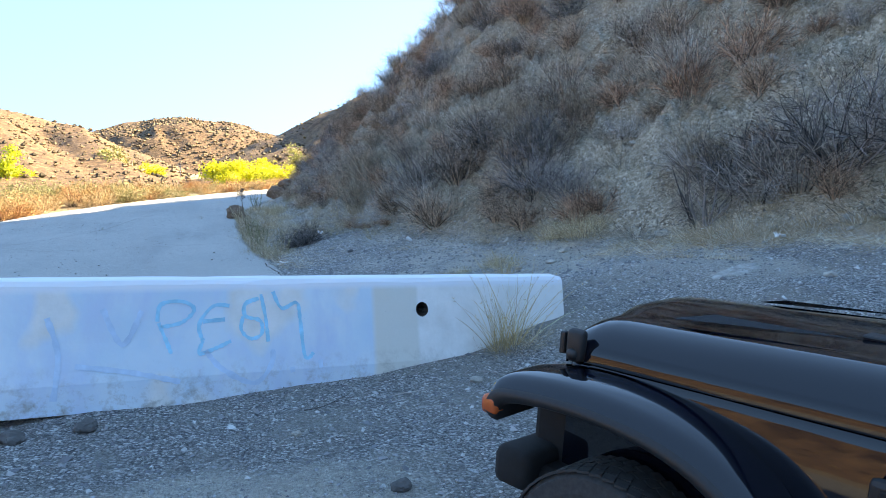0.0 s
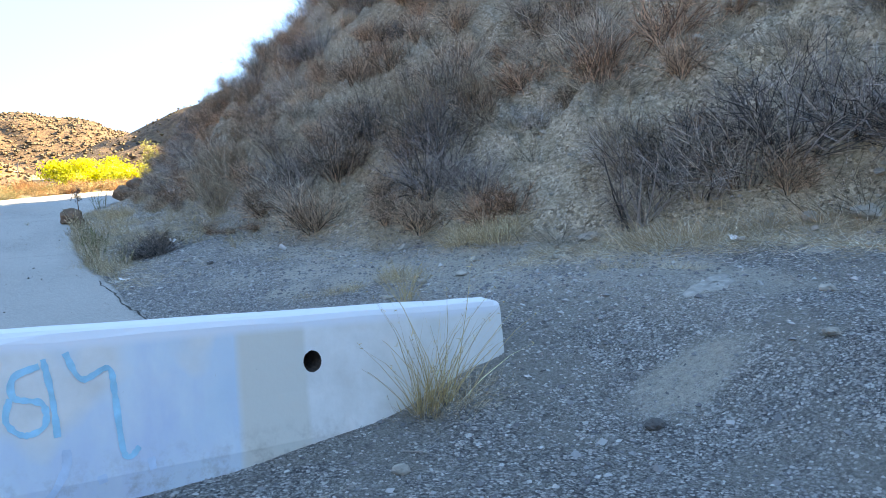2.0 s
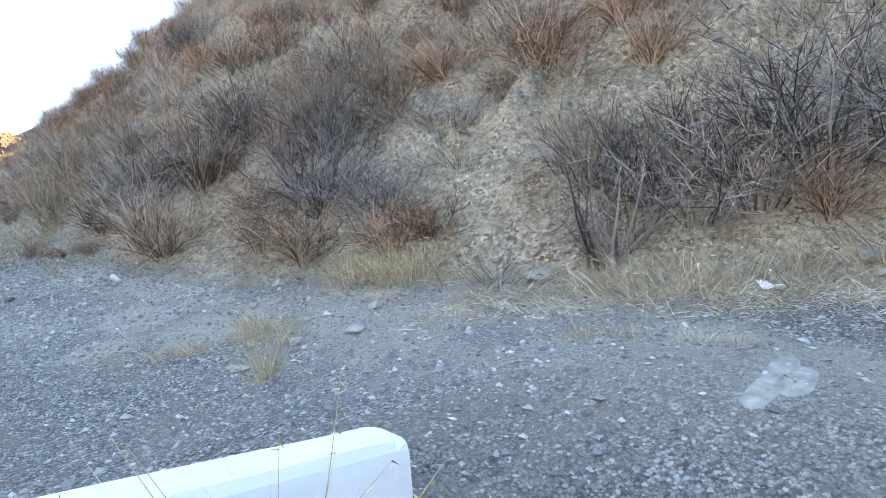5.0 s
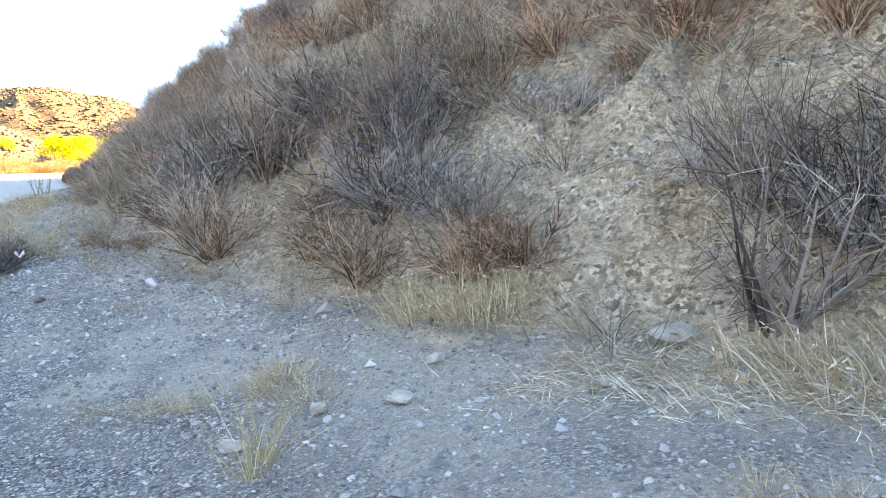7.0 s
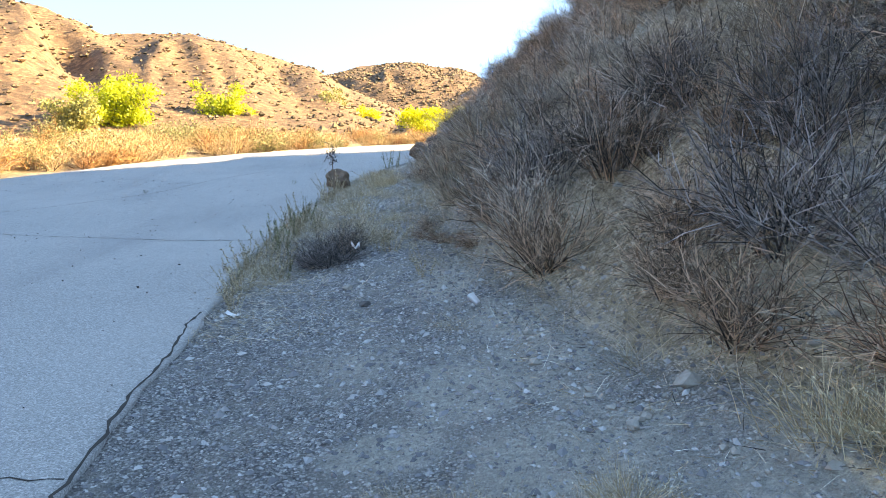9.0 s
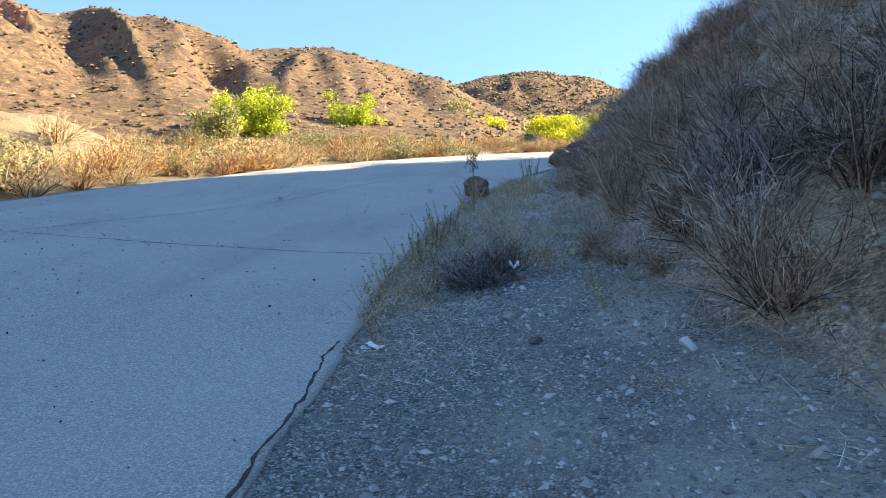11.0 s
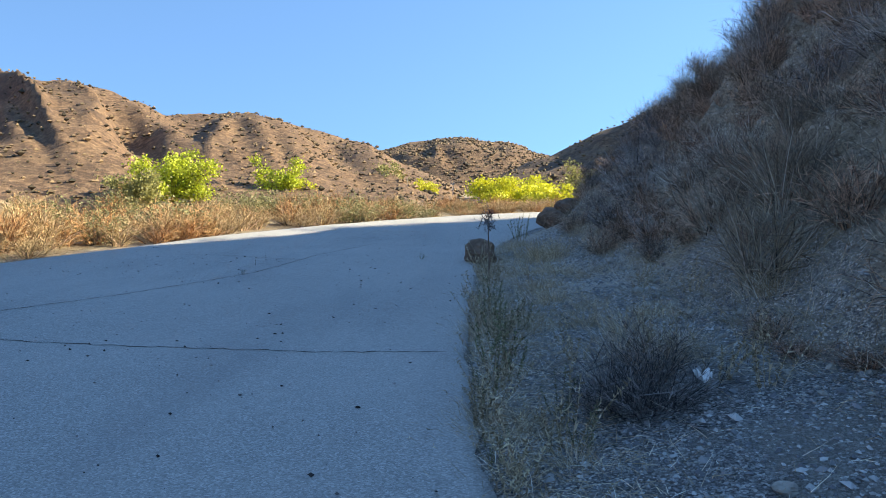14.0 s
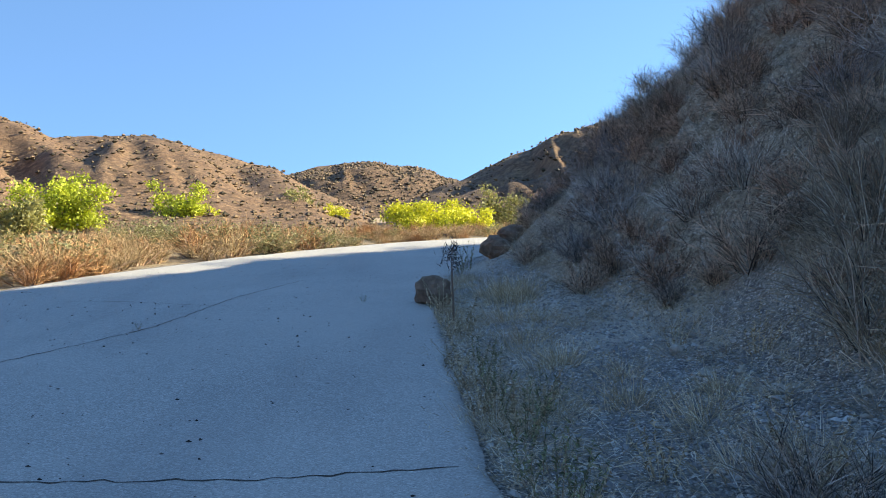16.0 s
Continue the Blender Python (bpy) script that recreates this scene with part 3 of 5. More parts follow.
RANGES = [
    hill("hill_west", [-150, -110, -75, -55, -42, -38, -35, -32, -29, -26, -23.5, -17.5, -14, -9.7, -6, -3], [5, 8, 8, 7.2, 6.4, 5.6, 5.9, 5.7, 5.0, 4.0, 3.95, 3.9, 3.25, 1.75, 0.3, -1],
         175, 75, -2.6, 3, "tall sunlit golden brown hill dotted with dry scrub", [(-41, 0.62, 3.0), (-44, 0.7, 2), (-32, 0.95, 1.2)]),
    hill("hill_north", [-15, -12, -9.7, -7.1, -5, -2.7, 0.9, 4.1, 8, 12], [-0.5, 0.5, 1.8, 2.6, 2.9, 3.0, 2.45, 1.55, 0.8, 0], 260, 180, -3, 12, "rounded sunlit brown hill with dark scrub patches"),
    hill("hill_east", [-2, 1, 4.1, 7.2, 10.7, 14.6, 20, 32, 60, 95], [-0.8, 0.4, 1.65, 3.1, 4.5, 5.6, 7, 9, 9, 6], 125, 62, -2.4, 23, "scrubby brown hill rising behind the bend in the road"),
    hill("hill_south", [95, 120, 150, 180, 210], [6, 7, 6, 6, 5], 220, 110, 0, 31, "brown scrub covered hill behind the parking place"),
]


def soup(name, mat, label, category, chunks):
    """Many small pieces joined into one mesh of kind stuff."""
    vs = np.concatenate([c[0] for c in chunks])
    fs, base = [], 0
    for v, f in chunks:
        fs.append(np.asarray(f) + base)
        base += len(v)
    ob = from_arrays(name, vs, np.concatenate(fs), mat)
    return tagged(ob, label, category, kind="stuff")


g = (1 + 5 ** 0.5) / 2
ICO_V = np.array([(-1, g, 0), (1, g, 0), (-1, -g, 0), (1, -g, 0), (0, -1, g), (0, 1, g), (0, -1, -g), (0, 1, -g), (g, 0, -1), (g, 0, 1), (-g, 0, -1), (-g, 0, 1)]) / math.hypot(1, g)
ICO_F = np.array([(0, 11, 5), (0, 5, 1), (0, 1, 7), (0, 7, 10), (0, 10, 11), (1, 5, 9), (5, 11, 4), (11, 10, 2), (10, 7, 6), (7, 1, 8), (3, 9, 4), (3, 4, 2), (3, 2, 6), (3, 6, 8), (3, 8, 9), (4, 9, 5), (2, 4, 11), (6, 2, 10), (8, 6, 7), (9, 8, 1)])
OCT_V = np.array([(1, 0, 0), (0, 1, 0), (-1, 0, 0), (0, -1, 0), (0, 0, 1), (0, 0, -1)], float)
OCT_F = np.array([(0, 1, 4), (1, 2, 4), (2, 3, 4), (3, 0, 4), (1, 0, 5), (2, 1, 5), (3, 2, 5), (0, 3, 5)])


def hill_scrub(rng):
    """Low shrubs sown over the ranges, as spiky tufts."""
    chunks = []
    for (X, Y, Z, U, _), count, size in zip(RANGES, (12000, 5000, 5000, 300), (0.42, 0.58, 0.32, 0.8)):
        ok = np.argwhere((U > 0.06) & (U < 0.94))
        for i, j in ok[rng.integers(0, len(ok), count)]:
            s = size * rng.uniform(0.35, 1.15) * (1.5 if rng.random() < 0.12 else 1)
            v = OCT_V * rng.uniform(0.5, 1.2, (6, 1)) * (s, s, s * 0.7)
            chunks.append((v + (X[i, j] + rng.uniform(-1, 1), Y[i, j] + rng.uniform(-1, 1), Z[i, j] + s * 0.1), OCT_F))
    soup("hill_scrub", SCRUB_DOT, "dark low chaparral shrubs scattered over the hills", "scrub", chunks)


RNG = np.random.default_rng(7)
hill_scrub(RNG)


# ---- black off-road car ----
GLOSS = Mat("black_car_paint", 0.04)
GLOSS.colour((0.003, 0.0045, 0.009))
GLOSS.b.inputs["IOR"].default_value = 1.55
GLOSS.bump(GLOSS.noise(2, 2), 0.012, 0.01)
GLOSS = GLOSS.m
PLASTIC = plain("black_textured_plastic", (0.012, 0.0125, 0.0135), 0.5, vary=0.2, scale=60)
TYRE = plain("tyre_rubber", (0.035, 0.034, 0.033), 0.85, vary=0.3, scale=40)
DARK = plain("wheel_arch_liner", (0.012, 0.012, 0.012), 0.9)
AMBER = plain("amber_lens", (0.5, 0.105, 0.03), 0.2, vary=0.1)
RIM = plain("dark_alloy", (0.10, 0.10, 0.105), 0.35, 0.8)
GLASSY = Mat("car_glass", 0.02)
GLASSY.colour((0.02, 0.025, 0.03))
GLASSY.b.inputs["Transmission Weight"].default_value = 0.6
GLASSY = GLASSY.m


def box(bm, x0, x1, y0, y1, z0, z1, bevel=0.015):
    vs = bmesh.ops.create_cube(bm, size=1.0, matrix=Matrix.LocRotScale(((x0 + x1) / 2, (y0 + y1) / 2, (z0 + z1) / 2), None, (x1 - x0, y1 - y0, z1 - z0)))["verts"]
    if bevel:
        es = list({e for v in vs for e in v.link_edges})
        bmesh.ops.bevel(bm, geom=es, offset=bevel, segments=2, affect="EDGES", profile=0.5)
    return bm


def loft(rows, close=False, caps=False):
    bm = bmesh.new()
    vv = [[bm.verts.new(p) for p in r] for r in rows]
    for a, b in zip(vv, vv[1:]):
        n = len(a)
        for j in range(n if close else n - 1):
            q = (j + 1) % n
            bm.faces.new((a[j], a[q], b[q], b[j]))
    if caps:
        bm.faces.new(vv[0][::-1])
        bm.faces.new(vv[-1])
    bmesh.ops.recalc_face_normals(bm, faces=bm.faces)
    return bm


def turned(profile, n=40, axis_y=0.0):
    """A body of revolution about the y axis from (y, radius) pairs."""
    rows = []
    for k in range(n + 1):
        a = 2 * math.pi * k / n
        rows.append([(r * math.cos(a), y + axis_y, r * math.sin(a)) for y, r in profile])
    bm = loft(rows)
    bmesh.ops.remove_doubles(bm, verts=bm.verts, dist=1e-5)
    return bm


def build_car():
    car = new("off_road_car")
    # Bonnet: domed, with rolled shoulders and a rounded nose.
    rows = []
    for i in range(25):
        u = i / 24
        x = 0.48 - 1.44 * u
        nose = max(0.0, 1 - u / 0.10)
        hw = 0.60 + 0.115 * u - 0.02 * nose ** 2
        zt = 1.20 + 0.085 * u - 0.06 * nose ** 2
        zb = 1.02 + 0.065 * u
        h = zt - zb
        half = [(hw, zb), (hw, zb + 0.12 * h), (hw - 0.007, zb + 0.30 * h), (hw - 0.026, zb + 0.50 * h), (hw - 0.058, zb + 0.68 * h), (hw - 0.10, zb + 0.81 * h), (hw - 0.16, zb + 0.90 * h), (hw - 0.25, zt - 0.010), (hw - 0.33, zt + 0.004), (hw * 0.3, zt + 0.024), (0.0, zt + 0.03)]
        rows.append([(x, y, z) for y, z in half] + [(x, -y, z) for y, z in half[-2::-1]])
    bonnet = part("bonnet", loft(rows), GLOSS, car, "glossy black domed bonnet", True)
    front = [[(rows[0][j][0] - k * 0.0 + 0.0, p[1], p[2] * (1 - k) + 1.0 * k) for j, p in enumerate(rows[0])] for k in (0, 1)]
    part("bonnet_lip", loft(front), GLOSS, bonnet)
    for s in (1, -1):
        bm = bmesh.new()
        vs = [bm.verts.new(p) for p in ((0.14, s * 0.40, 1.226), (0.0, s * 0.345, 1.262), (-0.52, s * 0.385, 1.282), (0.0, s * 0.45, 1.230))]
        bm.faces.new(vs if s > 0 else vs[::-1])
        bmesh.ops.solidify(bm, geom=bm.faces[:], thickness=0.02)
        part("bonnet_crease", bm, GLOSS, bonnet)
        bm = box(bmesh.new(), -0.62, -0.48, s * 0.26 - 0.045, s * 0.26 + 0.045, 1.268, 1.284, 0.008)
        part("bonnet_vent", bm, PLASTIC, bonnet, "black plastic bonnet vent")
        # Rubber latch at the bonnet's front corner.
        latch = part("bonnet_latch", box(bmesh.new(), 0.375, 0.45, s * 0.61 - 0.022, s * 0.61 + 0.03, 1.02, 1.15, 0.018), PLASTIC, car, "black rubber bonnet latch", True)
        part("latch_tongue", box(bmesh.new(), 0.46, 0.485, s * 0.61 - 0.012, s * 0.61 + 0.02, 1.04, 1.13, 0.008), PLASTIC, latch)
        part("latch_pivot", box(bmesh.new(), 0.39, 0.435, s * 0.64 - 0.02, s * 0.64 + 0.02, 1.03, 1.075, 0.018), PLASTIC, latch, "", True)
    # Upper flank between bonnet seam and wing.
    for s in (1, -1):
        rows2 = [[(x, s * (0.59 + 0.115 * u), 1.013 + 0.065 * u), (x, s * (0.60 + 0.115 * u), 0.985 + 0.06 * u), (x, s * (0.605 + 0.125 * u), 0.80), (x, s * (0.605 + 0.125 * u), 0.55)] for u, x in ((k / 10, 0.44 - 1.41 * k / 10) for k in range(11))]
        part("flank", loft(rows2), GLOSS, car, "", True)
        # Wing: a broad arch over the wheel.
        arch = [(0.58, 0.885), (0.57, 0.935), (0.53, 0.962), (0.44, 0.98), (0.28, 0.995), (0.08, 0.995), (-0.12, 0.97), (-0.30, 0.91), (-0.45, 0.80), (-0.56, 0.66), (-0.64, 0.52)]
        fine = []
        for i in range(len(arch) - 1):
            p0, p1, p2, p3 = arch[max(i - 1, 0)], arch[i], arch[i + 1], arch[min(i + 2, len(arch) - 1)]
            for q in range(4):
                u = q / 4
                fine.append(tuple(0.5 * (2 * b + (c - a) * u + (2 * a - 5 * b + 4 * c - d) * u * u + (3 * b - a - 3 * c + d) * u ** 3) for a, b, c, d in zip(p0, p1, p2, p3)))
        fine.append(arch[-1])
        wing, lip = [], []
        for i, (x, z) in enumerate(fine):
            rear = min(1.0, max(0.0, (-x - 0.05) / 0.5))
            inner = 0.605 + 0.10 * rear
            wing.append([(x, s * inner, z + 0.022), (x, s * (inner + 0.10), z + 0.03), (x, s * 0.86, z + 0.02), (x, s * 0.905, z + 0.002), (x, s * 0.925, z - 0.03)])
            k = 0.06
            cx = x * (1 - k / 0.7)
            lip.append([(x, s * 0.925, z - 0.03), (x * 0.995, s * 0.942, z - 0.045), (cx * 1.02, s * 0.938, z - 0.068), (cx, s * 0.915, z - 0.078), (cx, s * 0.70, z - 0.07)])
        fender = part("wing", loft(wing), GLOSS, car, "glossy black flared wing", True)
        part("flare_lip", loft(lip), PLASTIC, fender, "dark grey plastic flare edge", True)
        part("side_marker", box(bmesh.new(), 0.525, 0.60, s * 0.908 - 0.035, s * 0.908 + 0.035, 0.825, 0.90, 0.02), AMBER, fender, "amber side marker lamp", True)
        part("arch_liner", box(bmesh.new(), -0.56, 0.60, *sorted((s * 0.50, s * 0.60)), 0.40, 0.93, 0.03), DARK, car)
    # Vent behind the wing, on both flanks.
        vent = part("side_vent", box(bmesh.new(), -0.93, -0.66, *sorted((s * 0.72, s * 0.765)), 0.72, 0.98, 0.02), PLASTIC, car, "black vent panel with honeycomb mesh")
        for a in range(4):
            for b in range(5):
                part("vent_cell", box(bmesh.new(), -0.91 + a * 0.06, -0.87 + a * 0.06, *sorted((s * 0.762, s * 0.772)), 0.745 + b * 0.045, 0.775 + b * 0.045, 0.006), DARK, vent)
    # Grille, lamps, bumper.
    grille = part("grille", box(bmesh.new(), 0.37, 0.455, -0.60, 0.60, 0.60, 1.03, 0.03), GLOSS, car, "", True)
    for k in range(7):
        part("grille_slot", box(bmesh.new(), 0.446, 0.461, -0.265 + k * 0.08, -0.215 + k * 0.08, 0.70, 0.97, 0.012), DARK, grille)
    for s in (1, -1):
        lampm = turned([(0.0, 0.0), (0.0, 0.085), (0.02, 0.09)], 24)
        bmesh.ops.rotate(lampm, verts=lampm.verts, cent=(0, 0, 0), matrix=Matrix.Rotation(radians(90), 3, "Z"))
        bmesh.ops.translate(lampm, verts=lampm.verts, vec=(0.466, s * 0.42, 0.87))
        part("headlight", lampm, RIM, car)
    part("bumper", box(bmesh.new(), 0.46, 0.64, -0.80, 0.80, 0.50, 0.66, 0.04), DARK, car, "black plastic front bumper", True)
    part("valance", box(bmesh.new(), 0.30, 0.55, -0.72, 0.72, 0.42, 0.60, 0.03), DARK, car)
    # Body, doors, windscreen, roof and back.
    part("body", box(bmesh.new(), -3.70, -0.90, -0.765, 0.765, 0.48, 1.06, 0.04), GLOSS, car, "", True)
    part("chassis", box(bmesh.new(), -3.6, 0.3, -0.5, 0.5, 0.38, 0.56, 0.03), DARK, car)
    for s in (1, -1):
        for xa, xb in ((-1.95, -1.02), (-2.85, -1.98)):
            door = part("door", box(bmesh.new(), xa, xb, *sorted((s * 0.74, s * 0.79)), 0.55, 1.10, 0.02), GLOSS, car)
            part("door_handle", box(bmesh.new(), xa + 0.08, xa + 0.24, *sorted((s * 0.785, s * 0.82)), 0.98, 1.01, 0.008), PLASTIC, door)
            part("door_window", box(bmesh.new(), xa + 0.06, xb - 0.06, *sorted((s * 0.66, s * 0.70)), 1.12, 1.66, 0.01), GLASSY, door)
        part("sill", box(bmesh.new(), -2.9, -0.9, *sorted((s * 0.74, s * 0.83)), 0.42, 0.50, 0.02), PLASTIC, car)
        part("pillar", loft([[(-1.0, s * 0.70, 1.08), (-1.08, s * 0.70, 1.08), (-1.08, s * 0.63, 1.08), (-1.0, s * 0.63, 1.08)], [(-1.28, s * 0.66, 1.76), (-1.36, s * 0.66, 1.76), (-1.36, s * 0.60, 1.76), (-1.28, s * 0.60, 1.76)]], True, True), GLOSS, car)
        part("mirror", box(bmesh.new(), -1.22, -1.06, *sorted((s * 0.84, s * 1.02)), 1.12, 1.30, 0.03), PLASTIC, car, "", True)
    part("windscreen", loft([[(-1.02, -0.64, 1.08), (-1.02, 0.64, 1.08)], [(-1.30, -0.60, 1.74), (-1.30, 0.60, 1.74)]]), GLASSY, car)
    part("roof", box(bmesh.new(), -3.65, -1.26, -0.68, 0.68, 1.72, 1.80, 0.035), PLASTIC, car, "", True)
    part("tailgate", box(bmesh.new(), -3.74, -3.62, -0.72, 0.72, 0.55, 1.75, 0.03), GLOSS, car, "", True)
    # Wheels.
    for x in (0.07, -2.95):
        for s in (1, -1):
            prof = [(-0.12, 0.24), (-0.125, 0.33), (-0.115, 0.385), (-0.09, 0.405), (-0.05, 0.412), (0.05, 0.412), (0.09, 0.405), (0.115, 0.385), (0.125, 0.33), (0.12, 0.24)]
            tyre = turned(prof, 48)
            for k in range(48):
                a = 2 * math.pi * k / 48
                for y in (-0.085, -0.03, 0.03, 0.085):
                    q = a + (0.05 if y in (-0.03, 0.085) else 0)
                    bmesh.ops.create_cube(tyre, size=1, matrix=Matrix.Rotation(-q, 4, "Y") @ Matrix.Translation((0.41, y, 0)) @ Matrix.Rotation(0.35 * (1 if y > 0 else -1), 4, "X") @ Matrix.Diagonal((0.010, 0.05, 0.044, 1)))
            wheel = part("wheel", tyre, TYRE, car, "black off-road tyre with chunky tread")
            wheel.location, wheel.scale = (x, s * 0.80, 0.375), (0.91, 1, 0.91)
            rim = part("rim", turned([(-0.09, 0.24), (-0.03, 0.22), (0.03 , 0.06), (0.05, 0.0)] if s > 0 else [(0.09, 0.24), (0.03, 0.22), (-0.03, 0.06), (-0.05, 0.0)], 32), RIM, wheel, "", True)
            for k in range(5):
                a = 2 * math.pi * k / 5
                spoke = bmesh.new()
                bmesh.ops.create_cube(spoke, size=1, matrix=Matrix.Rotation(-a, 4, "Y") @ Matrix.Translation((0.13, s * 0.05, 0)) @ Matrix.Diagonal((0.2, 0.03, 0.05, 1)))
                part("spoke", spoke, RIM, wheel)
    car.matrix_world = pose(-0.351, -13.251, 0.343, 0, 4.6, 0) @ pose(0, 0, 0, 0, 0, 117.0) @ Matrix.Scale(0.889, 4)
    tagged(car, "glossy black off-road car with flared wings parked on gravel", "car")


build_car()


# ---- vegetation ----
def unit(v):
    return v / (np.linalg.norm(v) + 1e-9)


class Strands:
    """Tapering bent ribbons and three-sided stems, gathered into one mesh."""

    def __init__(self, seed):
        self.r = np.random.default_rng(seed)
        self.v, self.f, self.m = [], [], []

    def blade(self, p, d, length, width, curl=0.3, sag=0.0, segs=2, mat=0):
        """A flat tapering blade from p along d; returns the points of its spine."""
        r, d = self.r, unit(np.asarray(d, float))
        side = unit(np.cross(d, r.normal(size=3)))
        bend = unit(r.normal(size=3)) * curl
        spine, q = [np.asarray(p, float)], d.copy()
        for _ in range(segs):
            q = unit(q + bend / segs + np.array((0, 0, -sag / segs)))
            spine.append(spine[-1] + q * length / segs)
        base = len(self.v)
        for i, c in enumerate(spine[:-1]):
            w = width * (1 - 0.6 * i / segs) * 0.5
            self.v += [c - side * w, c + side * w]
        self.v.append(spine[-1])
        for i in range(segs - 1):
            k = base + 2 * i
            self.f += [(k, k + 1, k + 3), (k, k + 3, k + 2)]
            self.m += [mat, mat]
        k = base + 2 * (segs - 1)
        self.f.append((k, k + 1, k + 2))
        self.m.append(mat)
        return spine

    def stem(self, p, d, length, width, curl=0.3, segs=3, mat=0):
        r, d = self.r, unit(np.asarray(d, float))
        bend = unit(r.normal(size=3)) * curl
        spine, q = [np.asarray(p, float)], d.copy()
        for _ in range(segs):
            q = unit(q + bend / segs + r.normal(size=3) * 0.06)
            spine.append(spine[-1] + q * length / segs)
        base = len(self.v)
        a = unit(np.cross(d, r.normal(size=3)))
        b = np.cross(d, a)
        for i, c in enumerate(spine):
            w = width * (1 - 0.75 * i / segs) * 0.5
            for k in range(3):
                t = 2.0944 * k
                self.v.append(c + (a * math.cos(t) + b * math.sin(t)) * w)
        for i in range(segs):
            for k in range(3):
                k2 = (k + 1) % 3
                p0 = base + 3 * i
                self.f += [(p0 + k, p0 + k2, p0 + 3 + k2), (p0 + k, p0 + 3 + k2, p0 + 3 + k)]
                self.m += [mat, mat]
        return spine

    def leaf(self, p, size, mat=0):
        r = self.r
        a = unit(r.normal(size=3))
        b = unit(np.cross(a, r.normal(size=3))) * size * 0.5
        a = a * size
        base = len(self.v)
        self.v += [p, p + a * 0.5 + b, p + a, p + a * 0.5 - b]
        self.f += [(base, base + 1, base + 2), (base, base + 2, base + 3)]
        self.m += [mat, mat]

    def mesh(self, name):
        me = bpy.data.meshes.new(name)
        me.from_pydata([tuple(v) for v in self.v], [], self.f)
        me.polygons.foreach_set("material_index", self.m)
        me.update()
        return me

    def arrays(self):
        return np.array(self.v), np.array(self.f)


def shrub_model(name, seed, mats, label, height, spread, stems, twigs, upright=0.5, droop=0.0, leafy=0, width=1.0, segs=2, bole=1.0, along=0.42):
    """A shrub of bent stems, each with long side shoots that follow it and fine twigs on those, its base at the origin."""
    top = new(name)
    s, t = Strands(seed), Strands(seed + 1)
    spines = []
    for k in range(stems):
        a = s.r.uniform(0, 2 * math.pi)
        lean = s.r.uniform(0.05, 1.0) ** 0.7 * (1 - upright * 0.6)
        d = (math.cos(a) * lean * spread, math.sin(a) * lean * spread, height * (1 - 0.55 * lean))
        p = (math.cos(a) * spread * 0.16 * s.r.random(), math.sin(a) * spread * 0.16 * s.r.random(), -0.06)
        spines.append(s.stem(p, d, np.linalg.norm(d) * s.r.uniform(0.4, 0.8), 0.014 * width * bole, 0.6))
    shoots = []
    for k in range(twigs):
        long = k < twigs * 0.4
        if long:
            sp = spines[s.r.integers(len(spines))]
            u = t.r.uniform(0.05, 1.0) * (len(sp) - 1)
        else:
            sp = shoots[t.r.integers(len(shoots))]
            u = t.r.uniform(0.3, 1.0) * (len(sp) - 1)
        i = min(int(u), len(sp) - 2)
        p = sp[i] + (sp[i + 1] - sp[i]) * (u - i)
        out = unit(sp[-1] - sp[0]) + t.r.normal(size=3) * (along if long else along * 1.5) + np.array((0, 0, 0.25 * upright))
        ln = height * (t.r.uniform(0.2, 0.42) if long else t.r.uniform(0.07, 0.2))
        q = t.blade(p, out, ln, (0.0062 if long else 0.005) * width, 0.7, droop + 0.15, segs if long else segs - 1)
        if long:
            shoots.append(q)
        if leafy and t.r.random() < leafy:
            for c in q[1:]:
                t.leaf(c, 0.05 * height)
    hang("woody_base", s.mesh("woody_base"), mats[0], top)
    hang("foliage", t.mesh("foliage"), mats[1], top)
    tagged(top, label, "shrub")
    return top


def grass_model(name, seed, mat, label, height, spread, blades, heads=0.0, lean=0.5, wide=0.0042):
    top = new(name)
    s = Strands(seed)
    for _ in range(blades):
        a, rad = s.r.uniform(0, 2 * math.pi), abs(s.r.normal()) * spread * 0.5
        p = (math.cos(a) * rad, math.sin(a) * rad, -0.03)
        d = np.array((math.cos(a) * lean, math.sin(a) * lean, 1.0)) + s.r.normal(size=3) * 0.25
        ln = height * s.r.uniform(0.45, 1.05)
        sp = s.blade(p, d, ln, wide, 0.55, 0.5, 3)
        if s.r.random() < heads:
            for _ in range(4):
                s.blade(sp[-1] - (sp[-1] - sp[-2]) * s.r.random() * 0.5, s.r.normal(size=3), 0.03, 0.008, 0, 0, 1)
    hang("tuft", s.mesh("tuft"), mat, top)
    tagged(top, label, "grass")
    return top


